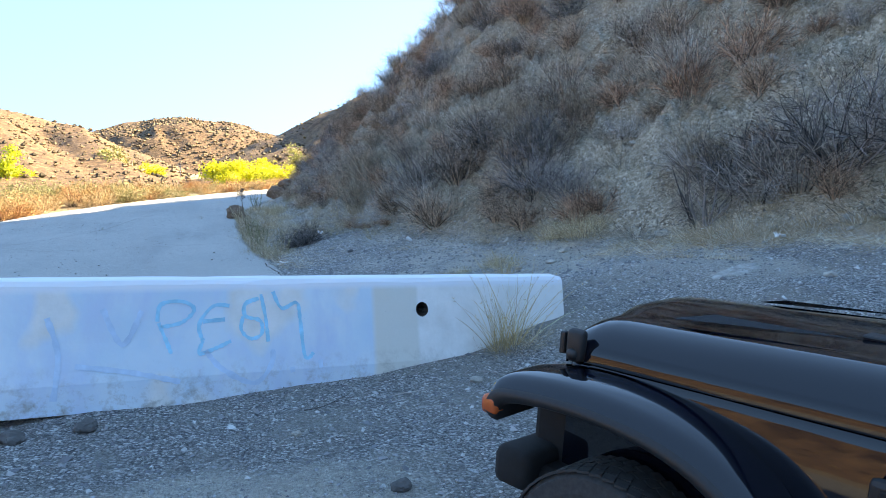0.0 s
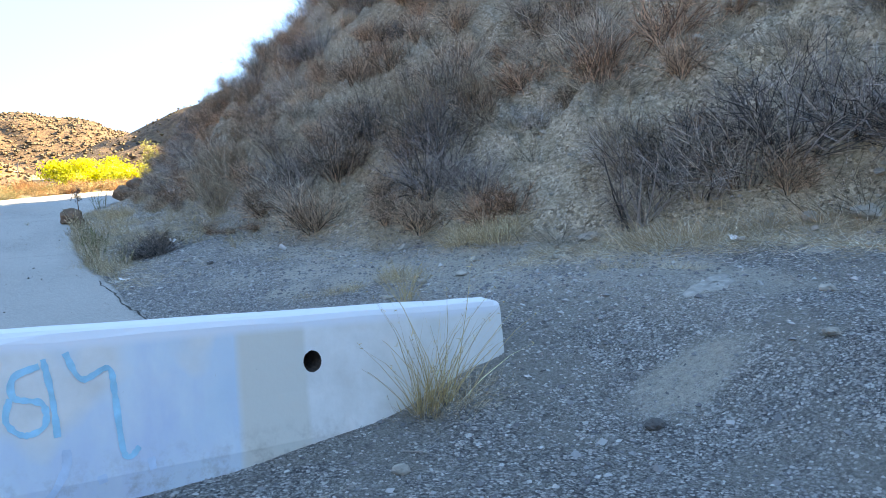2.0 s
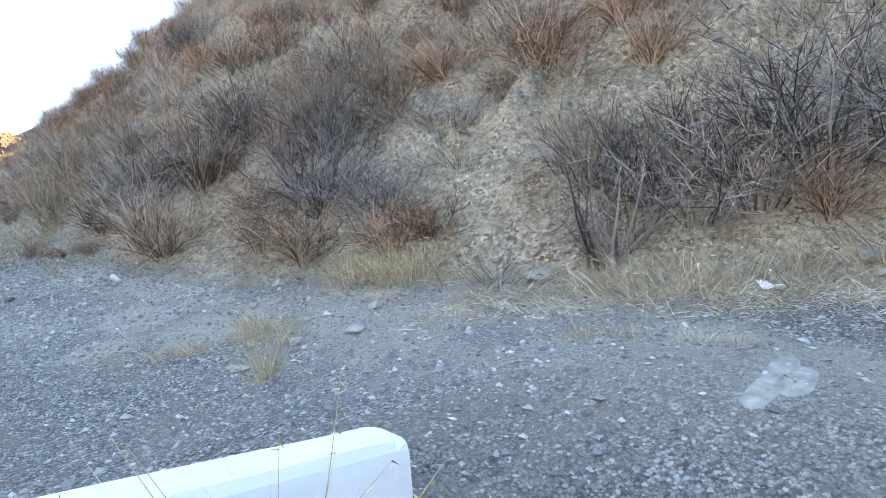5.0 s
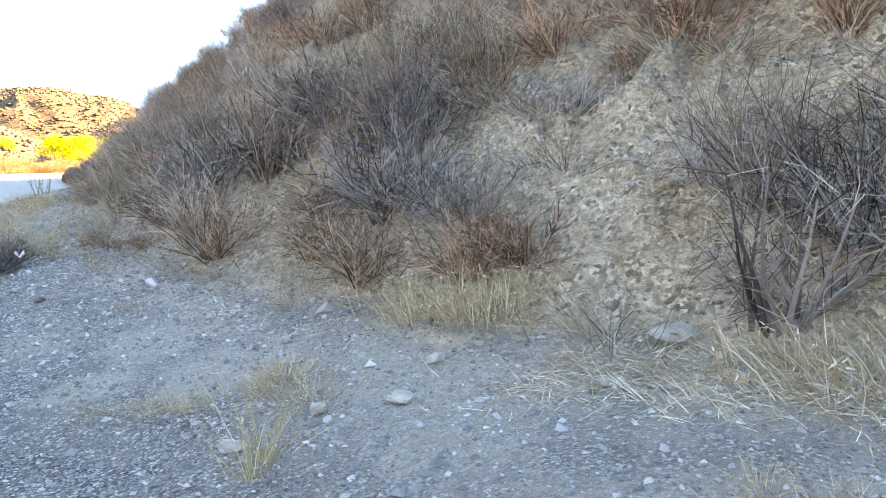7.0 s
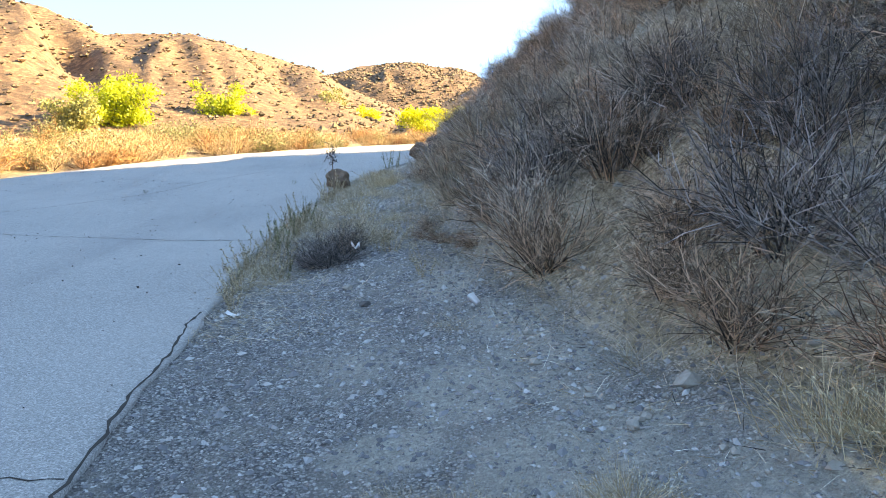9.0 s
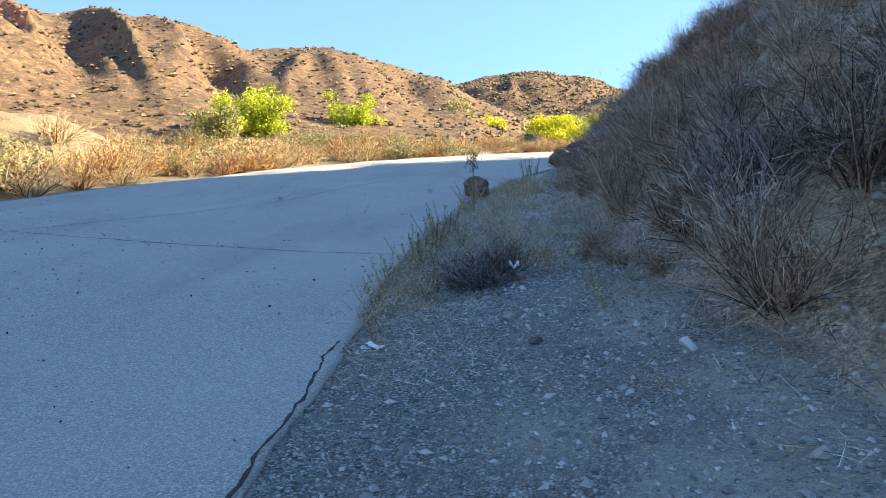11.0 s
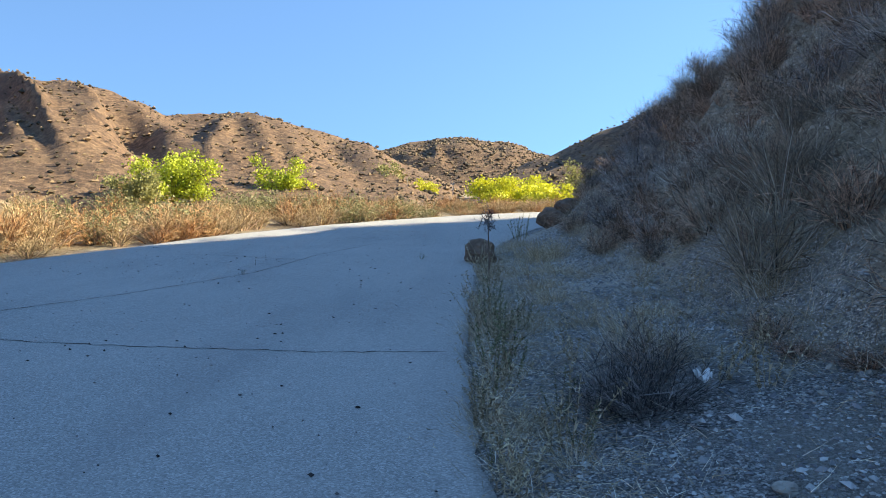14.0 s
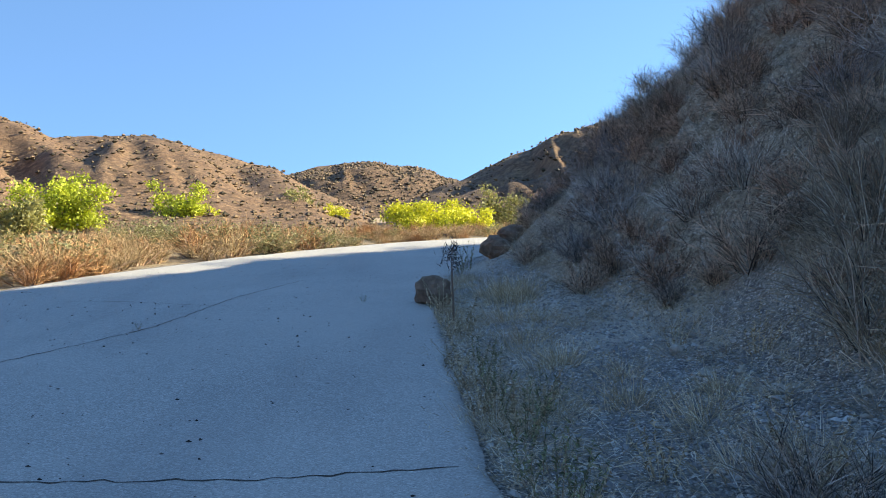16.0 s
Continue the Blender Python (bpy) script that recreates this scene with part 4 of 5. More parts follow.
def weed_model(name, seed, label, height, skins=None, stems=6):
    """A few upright stems set with short leaves."""
    top = new(name)
    leafage, stalk = skins or (WEED_GREEN, TWIG_BROWN)
    t = Strands(seed + 50)
    for n in range(stems):
        s = Strands(seed + n)
        a = s.r.uniform(0, 6.28)
        sp = s.stem((math.cos(a) * 0.05, math.sin(a) * 0.05, -0.03), (math.cos(a) * 0.3, math.sin(a) * 0.3, 1), height * s.r.uniform(0.5, 1.05), 0.007, 0.25, 5)
        for p, q in zip(sp[1:], sp[2:]):
            for u in (0.0, 0.2, 0.4, 0.6, 0.8):
                for _ in range(2):
                    t.blade(p + (q - p) * u, t.r.normal(size=3) + np.array((0, 0, 0.5)), t.r.uniform(0.02, 0.05), 0.012, 0.4, 0.2, 2)
        hang("stalk", s.mesh("stalk"), stalk, top)
    hang("leafage", t.mesh("leafage"), leafage, top)["kind"] = "stuff"
    tagged(top, label, "weed")
    return top


MODELS = {
    "grey": shrub_model("grey_shrub", 10, (TWIG_BROWN, TWIG_GREY), "leafless grey twiggy shrub on the dry slope", 1.15, 0.85, 40, 1700, 0.5),
    "dark": shrub_model("dark_shrub", 20, (TWIG_DARK, TWIG_DARK), "dark leafless tangled shrub on the dry slope", 1.15, 1.0, 44, 1800, 0.4),
    "brown": shrub_model("brown_shrub", 30, (TWIG_BROWN, TWIG_BROWN), "brown dried shrub on the stony slope", 1.0, 0.85, 40, 1700, 0.45),
    "red": shrub_model("reddish_shrub", 40, (TWIG_RED, TWIG_RED), "reddish brown dried buckwheat shrub", 0.85, 0.75, 40, 1650, 0.5),
    "pale": shrub_model("silvery_shrub", 50, (TWIG_GREY, PALE_TWIG), "silvery dead shrub with drooping twigs", 1.1, 1.05, 36, 1250, 0.35, 0.5),
    "tall": shrub_model("wispy_shrub", 60, (TWIG_GREY, make_twig("tan_wispy_twigs", (0.14, 0.11, 0.08), (0.46, 0.38, 0.27))), "tall wispy tan shrub on the dry slope", 1.3, 0.95, 40, 1500, 0.5),
    "gnarl": shrub_model("gnarled_shrub", 65, (TWIG_DARK, TWIG_GREY), "gnarled dead shrub with thick dark stems", 1.15, 1.0, 24, 1300, 0.45, 0.6, width=0.8, bole=3.2),
    "vine": grass_model("dead_stalk_tangle", 67, make_twig("dead_pale_stalks", (0.07, 0.058, 0.045), (0.62, 0.54, 0.42)), "tangle of dead drooping stalks on the slope", 0.62, 0.75, 210, 0.1, 0.9, 0.006),
    "straw": grass_model("straw_tuft", 70, STRAW, "tuft of bleached straw grass", 0.34, 0.36, 230, 0.15, 0.6),
    "gold": grass_model("golden_grass_clump", 75, make_twig("golden_grass", (0.30, 0.22, 0.12), (0.86, 0.70, 0.46)), "clump of golden dry grass", 0.42, 0.30, 210, 0.2, 0.55),
    "dead": grass_model("dead_grass_tuft", 80, make_twig("grey_dead_grass", (0.24, 0.19, 0.125), (0.66, 0.56, 0.39)), "tuft of dead greyish grass", 0.34, 0.40, 130, 0.1, 0.8),
    "tallgrass": grass_model("tall_dry_grass", 90, make_twig("golden_stalks", (0.42, 0.30, 0.14), (0.86, 0.68, 0.38)), "tall thin golden dry grass beside the barrier", 1.0, 0.12, 44, 0.3, 0.08, 0.006),
    "weed": weed_model("green_weed", 100, "tall dull green weed with small leaves at the road edge", 0.62),
    "stalks": weed_model("dry_weed", 140, "dry straw coloured weed stalks at the road edge", 0.58, (make_twig("withered_leaves", (0.20, 0.155, 0.09), (0.66, 0.54, 0.36)), STRAW), 7),
}


# A second form of the commonest shrubs.
for kind, seed, mats, name, label, tall, wide in [
    ("grey", 12, (TWIG_BROWN, TWIG_GREY), "grey_shrub", "leafless grey twiggy shrub on the dry slope", 1.0, 1.0),
    ("dark", 23, (TWIG_DARK, TWIG_DARK), "dark_shrub", "dark leafless tangled shrub on the dry slope", 1.0, 1.15),
    ("brown", 34, (TWIG_BROWN, TWIG_BROWN), "brown_shrub", "brown dried shrub on the stony slope", 1.1, 0.95),
    ("red", 45, (TWIG_RED, TWIG_RED), "reddish_shrub", "reddish brown dried buckwheat shrub", 0.75, 0.9),
]:
    MODELS[kind + " two"] = shrub_model(name, seed, mats, label, tall, wide, 42, 1750, 0.3)


def put(kind, x, y, size=1.0, turn=None, group="", label="", sink=0.02, squash=1.0, rnd=random.Random(5)):
    m = pose(x, y, H(x, y) - sink, 0, 0, rnd.uniform(0, 360) if turn is None else turn) @ Matrix.Diagonal((size, size, size * squash, 1))
    if kind + " two" in MODELS and rnd.random() < 0.5:
        kind = kind + " two"
    ob = copy_thing(MODELS[kind], m)
    ob.name = MODELS[kind].name.split(".")[0]
    return tagged(ob, label, group=group)


# Shrubs that stand out on the slope, by their places.
for kind, x, y, s, q in [
    ("dark", 3.15, -3.75, 1.15, 0.95), ("brown", 2.75, -4.25, 0.95, 0.8), ("brown", 2.55, -3.5, 0.8, 0.8), ("dark", 3.5, -4.5, 0.9, 0.9),
    ("red", 3.25, -5.15, 0.85, 1.0), ("red", 3.5, -5.5, 0.8, 0.9),
    ("gnarl", 4.15, -7.1, 1.0, 1.0), ("tall", 4.5, -6.55, 1.15, 1.0), ("dark", 4.6, -7.2, 1.0, 1.0), ("pale", 4.6, -7.6, 1.0, 1.0),
    ("dark", 5.35, -8.2, 1.45, 1.0), ("pale", 5.7, -8.6, 1.35, 1.1), ("dark", 5.9, -9.3, 1.3, 1.0), ("grey", 4.9, -7.9, 1.1, 1.0),
    ("pale", 6.0, -10.3, 1.1, 1.0), ("grey", 6.6, -11.0, 1.2, 1.0), ("dark", 6.9, -12.0, 1.2, 1.0),
    ("grey", 1.75, -1.0, 1.05, 1.0), ("brown", 1.9, -1.8, 1.0, 1.0), ("dark", 2.0, -0.3, 1.1, 1.0), ("brown", 1.55, 0.2, 0.95, 1.0), ("grey", 2.6, -1.1, 1.1, 1.0),
    ("tall", 4.0, -1.5, 1.25, 1.0), ("tall", 3.6, -2.0, 1.1, 1.0), ("grey", 3.3, -0.6, 1.2, 1.0), ("tall", 4.7, -2.2, 1.1, 1.0), ("grey", 4.9, -1.3, 1.1, 1.0),
    ("red", 5.6, -4.6, 1.3, 1.0), ("grey", 6.0, -4.0, 1.2, 1.0), ("red", 6.3, -5.2, 1.3, 1.0), ("red", 5.2, -3.2, 1.1, 1.0),
    ("red", 1.2, 3.2, 0.55, 0.8), ("brown", 0.75, 1.35, 0.42, 0.7), ("red", 1.0, 0.35, 0.45, 0.6), ("red", 0.7, 0.75, 0.4, 0.6), ("brown", 0.95, 4.8, 0.55, 0.8), ("brown", 1.4, 4.2, 0.6, 0.8),
    ("red", 1.3, -0.35, 0.5, 0.6), ("grey", 0.6, 5.2, 0.45, 0.9), ("brown", 0.3, 7.5, 0.7, 0.9), ("dark", 0.6, 9, 0.8, 0.9), ("brown", 0.2, 11.5, 0.7, 0.9),
]:
    put(kind, x, y, s * (0.85 if kind == "tall" else 1.0 if kind == "pale" else 1.18), group="shrubs on the slope", squash=q)
put("dark", -0.45, 0.2, 0.82, label="round dark dead bush with white litter caught in it", squash=0.72)
put("dark", -0.66, 0.32, 0.6, label="low dark dead bush on the gravel", squash=0.8)
put("grey", -0.3, 0.8, 0.75, label="pale dead bush on the gravel shoulder", squash=0.8)


def sow_slope():
    """The rest of the slope's shrubs: single things low down, one joined mass high up."""
    rng = np.random.default_rng(21)
    kinds = ["grey", "brown", "red", "dark", "tall", "pale"]
    placed, high, tries = [], [], 0
    while len(placed) < 300 and tries < 12000:
        tries += 1
        y = rng.uniform(-15, 24)
        d = (0.5 if y < -6 or y > 1 else 1.0) + 8 * rng.random() ** 1.25
        x = float(np.interp(y, TOE_Y, TOE_X)) + d
        bare = float(lie(x, y)[2])
        if rng.random() < bare * 0.75 or any((x - a) ** 2 + (y - b) ** 2 < 0.22 for a, b in placed):
            continue
        placed.append((x, y))
        k = rng.choice(kinds, p=[0.20, 0.28, 0.26, 0.14, 0.04, 0.08])
        put(k, x, y, rng.uniform(0.6, 1.25), group="shrubs on the slope", sink=0.05)
    for _ in range(48):
        y = rng.uniform(1.5, 22)
        x = float(np.interp(y, TOE_Y, TOE_X)) + 0.7 + 5.5 * rng.random()
        put(rng.choice(["dark", "brown", "brown", "red"]), x, y, rng.uniform(0.6, 1.15), group="shrubs on the slope", sink=0.06)
    for _ in range(95):
        y = rng.uniform(-9.5, 4)
        x = float(np.interp(y, TOE_Y, TOE_X)) + (0.25 if y < -5.8 else 0.9) + 3.2 * rng.random()
        put("vine", x, y, rng.uniform(0.6, 1.15), group="dead stalks on the slope", squash=rng.uniform(0.6, 1.0))
    for k, mt in (("grey", TWIG_GREY), ("brown", TWIG_BROWN), ("red", TWIG_RED)):
        t = Strands(len(k))
        for _ in range(125):
            y = rng.uniform(-16, 30)
            x = float(np.interp(y, TOE_Y, TOE_X)) + 6.5 + 14 * rng.random() ** 1.3
            z, s = H(x, y), rng.uniform(0.7, 1.4)
            for _ in range(230):
                a, u = rng.uniform(0, 6.28), rng.random() ** 0.5
                p = (x + math.cos(a) * u * 0.55 * s, y + math.sin(a) * u * 0.55 * s, z + rng.uniform(0, 0.6) * s * (1.15 - u))
                t.blade(p, (math.cos(a) * u, math.sin(a) * u, 0.9), rng.uniform(0.2, 0.5) * s, 0.013, 0.9, 0.2, 2)
        tagged(hang("slope_brush", t.mesh("slope_brush"), mt), "dense dry brush covering the upper slope", "brush", kind="stuff")


sow_slope()

# Straw and dead grass along the foot of the slope and the road's edge.
def sow_grass():
    rng = np.random.default_rng(33)
    for x, y, s in [(3.9, -7.7, 1.5), (4.1, -7.95, 1.4), (3.85, -7.4, 1.0), (2.83, -8.17, 0.55), (2.95, -8.4, 0.5), (3.1, -8.75, 0.5), (3.25, -8.9, 0.4), (1.95, -5.76, 0.8), (1.8, -5.7, 0.6), (4.4, -8.15, 1.0), (4.7, -8.4, 1.0), (5.0, -8.9, 1.1), (4.1, -8.2, 0.7),
                    (0.25, -9.52, 0.6), (0.45, -9.5, 0.7), (0.6, -9.42, 0.7), (1.84, -5.36, 0.6), (1.72, -5.45, 0.45), (1.26, -5.37, 0.42), (1.05, -5.2, 0.4), (0.85, -5.1, 0.38), (0.7, -5.05, 0.35), (1.1, -2.75, 0.4), (0.98, -2.6, 0.35),
                    (-0.2, 5.6, 0.6), (0.35, 2.35, 0.7), (-0.15, 1.25, 1.1), (0.05, 1.5, 1.0), (-0.35, 1.55, 0.9), (0.15, 1.15, 0.8), (1.05, 2.1, 1.0), (1.1, 2.3, 0.9)]:
        put("straw", x, y, s, group="straw tufts")
    for x, y, s in [(2.8, -5.2, 0.9), (2.88, -5.3, 0.75), (3.0, -5.45, 0.8), (3.05, -5.6, 0.95), (3.15, -5.7, 0.9), (3.28, -5.72, 0.75), (3.4, -5.78, 0.6), (1.84, -5.4, 0.55), (1.7, -5.5, 0.4), (1.3, -5.4, 0.4), (1.1, -5.3, 0.35),
                    (-0.75, 8.2, 1.0), (-0.55, 8.6, 1.1), (-0.45, 7.9, 0.9), (-0.7, 9.1, 1.0), (-0.35, 8.4, 0.9), (-0.2, 2.3, 0.75), (0.1, 2.75, 0.6), (-0.5, 2.9, 0.75), (-0.7, 4.2, 0.8), (-0.35, 3.6, 0.6), (-0.9, 5.4, 0.9), (-0.5, 6.4, 0.8), (-0.9, 6.9, 0.9), (-1.1, 3.3, 0.7)]:
        put("gold", x, y, s * 1.25, group="golden grass clumps")
    for _ in range(45):
        y = rng.uniform(-9.8, -6.3)
        x = float(np.interp(y, TOE_Y, TOE_X)) + rng.normal(0.05, 0.25)
        put("straw" if rng.random() < 0.5 else "dead", x, y, rng.uniform(0.3, 0.75), group="straw tufts", squash=rng.uniform(0.4, 1))
    for _ in range(40):
        y = rng.uniform(-4.5, 14)
        x = float(np.interp(y, TOE_Y, TOE_X)) + rng.normal(0.1, 0.3)
        put("dead", x, y, rng.uniform(0.35, 0.9), group="dead grass tufts", squash=rng.uniform(0.5, 1))
    for _ in range(110):
        y = rng.uniform(-0.8, 13)
        x = float(np.interp(y, EDGE_Y, EDGE_X)) + abs(rng.normal(0.12, 0.35))
        put(rng.choice(["dead", "dead", "straw", "dead"]), x, y, rng.uniform(0.4, 0.95), group="dead grass tufts", squash=rng.uniform(0.6, 1.1))
    for x, y, s in [(-1.42, 1.2, 1.3), (-1.28, 1.26, 1.0), (-1.45, 1.7, 1.15), (-1.5, 0.45, 0.8), (-1.4, 2.3, 1.1), (-1.4, -0.5, 0.6), (-0.9, -0.25, 0.8), (-1.15, 2.9, 0.9), (-1.5, 3.0, 1.1), (-1.5, 4.1, 1.1), (-1.4, 3.6, 0.9), (-1.0, 0.3, 0.9), (-0.95, 13.4, 1.6), (-0.8, 13.9, 1.5)]:
        put("weed", x, y, s * 0.78, group="green weeds")
    for _ in range(26):
        y = rng.uniform(-2.2, 8.5)
        x = float(np.interp(y, EDGE_Y, EDGE_X)) + 0.02 + abs(rng.normal(0, 0.22))
        put("stalks", x, y, rng.uniform(0.5, 1.15), group="dry stalks at the road edge", sink=0.03)
    for x, y, s in [(-0.35, 0.9, 1.0), (-0.1, 1.3, 0.9), (0.3, 0.2, 1.0), (0.1, 0.6, 0.9), (0.45, 1.0, 0.8), (-0.75, 1.6, 0.9), (0.6, 3.2, 0.9), (0.2, 3.9, 0.8), (0.75, -1.0, 0.8)]:
        put("stalks", x, y, s, group="dry stalks on the shoulder", sink=0.03)
    for _ in range(34):
        x, y = rng.uniform(-1.45, 0.5), rng.uniform(1.0, 6.5)
        put(rng.choice(["dead", "dead", "straw"]), x, y, rng.uniform(0.45, 0.95), group="dead grass tufts", squash=rng.uniform(0.5, 0.9))
    for x, y, s in [(0.38, -9.47, 1.05), (0.28, -9.5, 0.9), (0.2, -9.52, 0.85), (1.45, -6.5, 0.75), (1.55, -6.35, 0.6)]:
        put("tallgrass", x, y, s, group="tall dry grass")
    for _ in range(22):
        x, y = rng.uniform(0.6, 2.3), rng.uniform(-5.7, -4.9)
        put("dead", x, y, rng.uniform(0.2, 0.42), group="dead grass tufts", squash=0.5)


sow_grass()


def sow_litter():
    """Fallen stalks and broken twigs lying on the slope and along its foot."""
    rng = np.random.default_rng(44)
    for name, mt, count, spread, lo in (("fallen_straw", STRAW, 8500, 0.28, -0.5), ("fallen_twigs", TWIG_GREY, 15000, 3.2, -0.2), ("slope_stubble", MODELS["dead"].children[0].data.materials[0], 34000, 3.4, 0.1), ("slope_straw", STRAW, 6000, 3.0, 0.0), ("shoulder_straw", STRAW, 5200, 0.6, 0.0)):
        s = Strands(int(count))
        ys = rng.uniform(-13, 16, count)
        xs = np.interp(ys, TOE_Y, TOE_X) + lo + np.abs(rng.normal(0, spread, count))
        if name == "fallen_straw":
            ys = np.where(rng.random(count) < 0.75, rng.uniform(-10, -6.4, count), ys)
            xs = np.interp(ys, TOE_Y, TOE_X) - 0.25 + rng.normal(0, spread, count)
            far = rng.random(count) < 0.25
            ys = np.where(far, rng.uniform(-1, 9, count), ys)
            xs = np.where(far, np.interp(ys, EDGE_Y, EDGE_X) + np.abs(rng.normal(0.2, 0.5, count)), xs)
        if name == "shoulder_straw":
            ys = rng.uniform(-2.5, 9.5, count)
            xs = np.interp(ys, EDGE_Y, EDGE_X) + 0.03 + np.abs(rng.normal(0, spread, count))
        zs = lie(xs, ys)[0]
        for x, y, z in zip(xs, ys, zs):
            a = rng.uniform(0, 6.28)
            s.blade((x, y, z + 0.01), (math.cos(a), math.sin(a), rng.uniform(0.1, 0.9) * (2.5 if 'slope' in name else 1)), rng.uniform(0.06, 0.26) * (1.5 if 'slope' in name else 1), 0.0042, 0.9, 0.6, 2)
        me = s.mesh(name)
        tagged(hang(name, me, mt), "fallen dry stalks strewn over the ground", "plant litter", kind="stuff")


sow_litter()


# ---- valley brush, trees ----
MODELS["rust"] = shrub_model("rust_shrub", 110, (TWIG_BROWN, RUST), "rust coloured dry brush in the sunlit wash", 1.2, 1.1, 18, 640, 0.5, width=2.2, segs=2)
MODELS["ochre"] = shrub_model("ochre_shrub", 120, (TWIG_BROWN, OCHRE), "ochre dry brush in the sunlit wash", 1.2, 1.1, 18, 640, 0.5, width=2.2, segs=2)
MODELS["sage"] = shrub_model("sage_shrub", 130, (TWIG_BROWN, SAGE), "pale green sage bush in the sunlit wash", 1.3, 1.2, 22, 450, 0.5, leafy=0.9, width=2.0, segs=2)


def sow_valley():
    rng = np.random.default_rng(55)
    n = 0
    while n < 330:
        y = rng.uniform(1, 46)
        off = abs(rng.normal(0, 3.2)) + 0.55
        x = float(np.interp(y, LEFT_Y, LEFT_X)) - off * (1 if y < 26 else 0.6)
        if y > 26:
            y += off * 0.8
        k = rng.choice(["rust", "ochre", "ochre", "sage"], p=[0.42, 0.24, 0.2, 0.14])
        put(k, x, y, (rng.uniform(0.8, 1.3) + 0.03 * off) * (1 if y < 24 else 0.75), group="dry brush in the wash", squash=rng.uniform(0.6, 0.95))
        n += 1
    for x, y, s in [(-10.8, 12.5, 1.0), (-11.4, 12.9, 0.8), (-13.5, 12.6, 0.9), (-12.4, 16.5, 0.9)]:
        put("sage", x, y, s, group="sage bushes", squash=0.8)
    for k, mt in (("rust", RUST), ("ochre", OCHRE)):
        tw = MODELS[k].children[1].data
        co = np.empty(len(tw.vertices) * 3, np.float32)
        tw.vertices.foreach_get("co", co)
        co = co.reshape(-1, 3)
        fs = np.array([p.vertices[:] for p in tw.polygons])[:1100]
        chunks = []
        for _ in range(480):
            r, a = rng.uniform(32, 118), radians(rng.uniform(-62, 12))
            x, y = CENTRE[0] + r * math.sin(a), CENTRE[1] + r * math.cos(a)
            if x > float(np.interp(y, LEFT_Y, LEFT_X)) - 1.5 and y < 60 or (-0.12 < a < 0.12 and r > 46):
                continue
            s, q = rng.uniform(0.9, 1.6), rng.uniform(0, 6.28)
            c = co @ np.array([[math.cos(q), math.sin(q), 0], [-math.sin(q), math.cos(q), 0], [0, 0, 0.8]]) * s
            chunks.append((c + (x, y, H(x, y) - 0.1), fs))
        soup("wash_brush", mt, "dense dry brush filling the sunlit wash", "brush", chunks)


sow_valley()


def tree(name, az, r, high, wide, mat, leaf, count, seed, label, low=0.12):
    """A multi-stemmed broadleaf tree: trunk, limbs, and a ragged crown of leaf clumps."""
    top = new(name)
    s, c = Strands(seed), Strands(seed + 1)
    trunk = s.stem((0, 0, -0.2), (0.05, 0.02, 1), high * 0.55, high * 0.06, 0.2, 4)
    ends = []
    for k in range(30):
        a = s.r.uniform(0, 6.28)
        p = trunk[s.r.integers(0, 4)]
        out = s.r.uniform(0.25, 1.0)
        d = np.array((math.cos(a) * wide * 0.5 * out, math.sin(a) * wide * 0.5 * out, high * s.r.uniform(low, 1.15) - p[2] * 0.8))
        sp = s.stem(p, d, np.linalg.norm(d) * s.r.uniform(0.8, 1.1), high * 0.022, 0.35, 4)
        ends += sp[2:] + [sp[-1]]
    for k in range(count):
        e = ends[c.r.integers(len(ends))]
        clump = e + c.r.normal(size=3) * (wide * 0.06, wide * 0.06, high * 0.06)
        clump[2] = max(clump[2], 0.15)
        c.leaf(clump + c.r.normal(size=3) * leaf * 0.8, leaf * c.r.uniform(0.6, 1.3))
    hang("trunk", s.mesh("trunk"), BARK, top)
    hang("crown", c.mesh("crown"), mat, top)
    x, y = CENTRE[0] + r * math.sin(radians(az)), CENTRE[1] + r * math.cos(radians(az))
    top.matrix_world = pose(x, y, H(x, y) - 0.1)
    return tagged(top, label, "tree", "trees in the wash")


tree("willow_tree", -24.4, 82, 5.1, 8, LEAF_LIME, 0.26, 9724, 210, "leafy bright green tree in the sunlit wash")
tree("willow_tree", -27.0, 78, 3.4, 6, LEAF_OLIVE, 0.25, 4114, 215, "sparse olive green tree in the sunlit wash")
tree("cottonwood_tree", -16.8, 90, 4.9, 5.6, LEAF_LIME, 0.26, 7106, 220, "slender lime green tree in the sunlit wash")
tree("cottonwood_tree", -15.4, 90, 2.6, 6.0, LEAF_YELLOW, 0.26, 4862, 225, "low yellow green tree in the sunlit wash")
tree("willow_tree", -9.2, 112, 4.6, 9, LEAF_OLIVE, 0.28, 4862, 230, "sparse olive tree with pale branches")
tree("cottonwood_tree", -6.0, 112, 2.4, 5, LEAF_YELLOW, 0.26, 2618, 235, "small yellow tree in the brush")
tree("cottonwood_tree", 1.1, 60, 2.7, 7.6, LEAF_YELLOW, 0.17, 15000, 240, "broad yellow green tree in full sun", 0.08)
tree("cottonwood_tree", 4.2, 57, 1.7, 3.6, LEAF_YELLOW, 0.17, 5984, 245, "low yellow tree at the bend", 0.08)
tree("willow_tree", 6.6, 66, 3.8, 5, LEAF_OLIVE, 0.19, 4114, 250, "pale yellow green bush tree at the bend", 0.1)


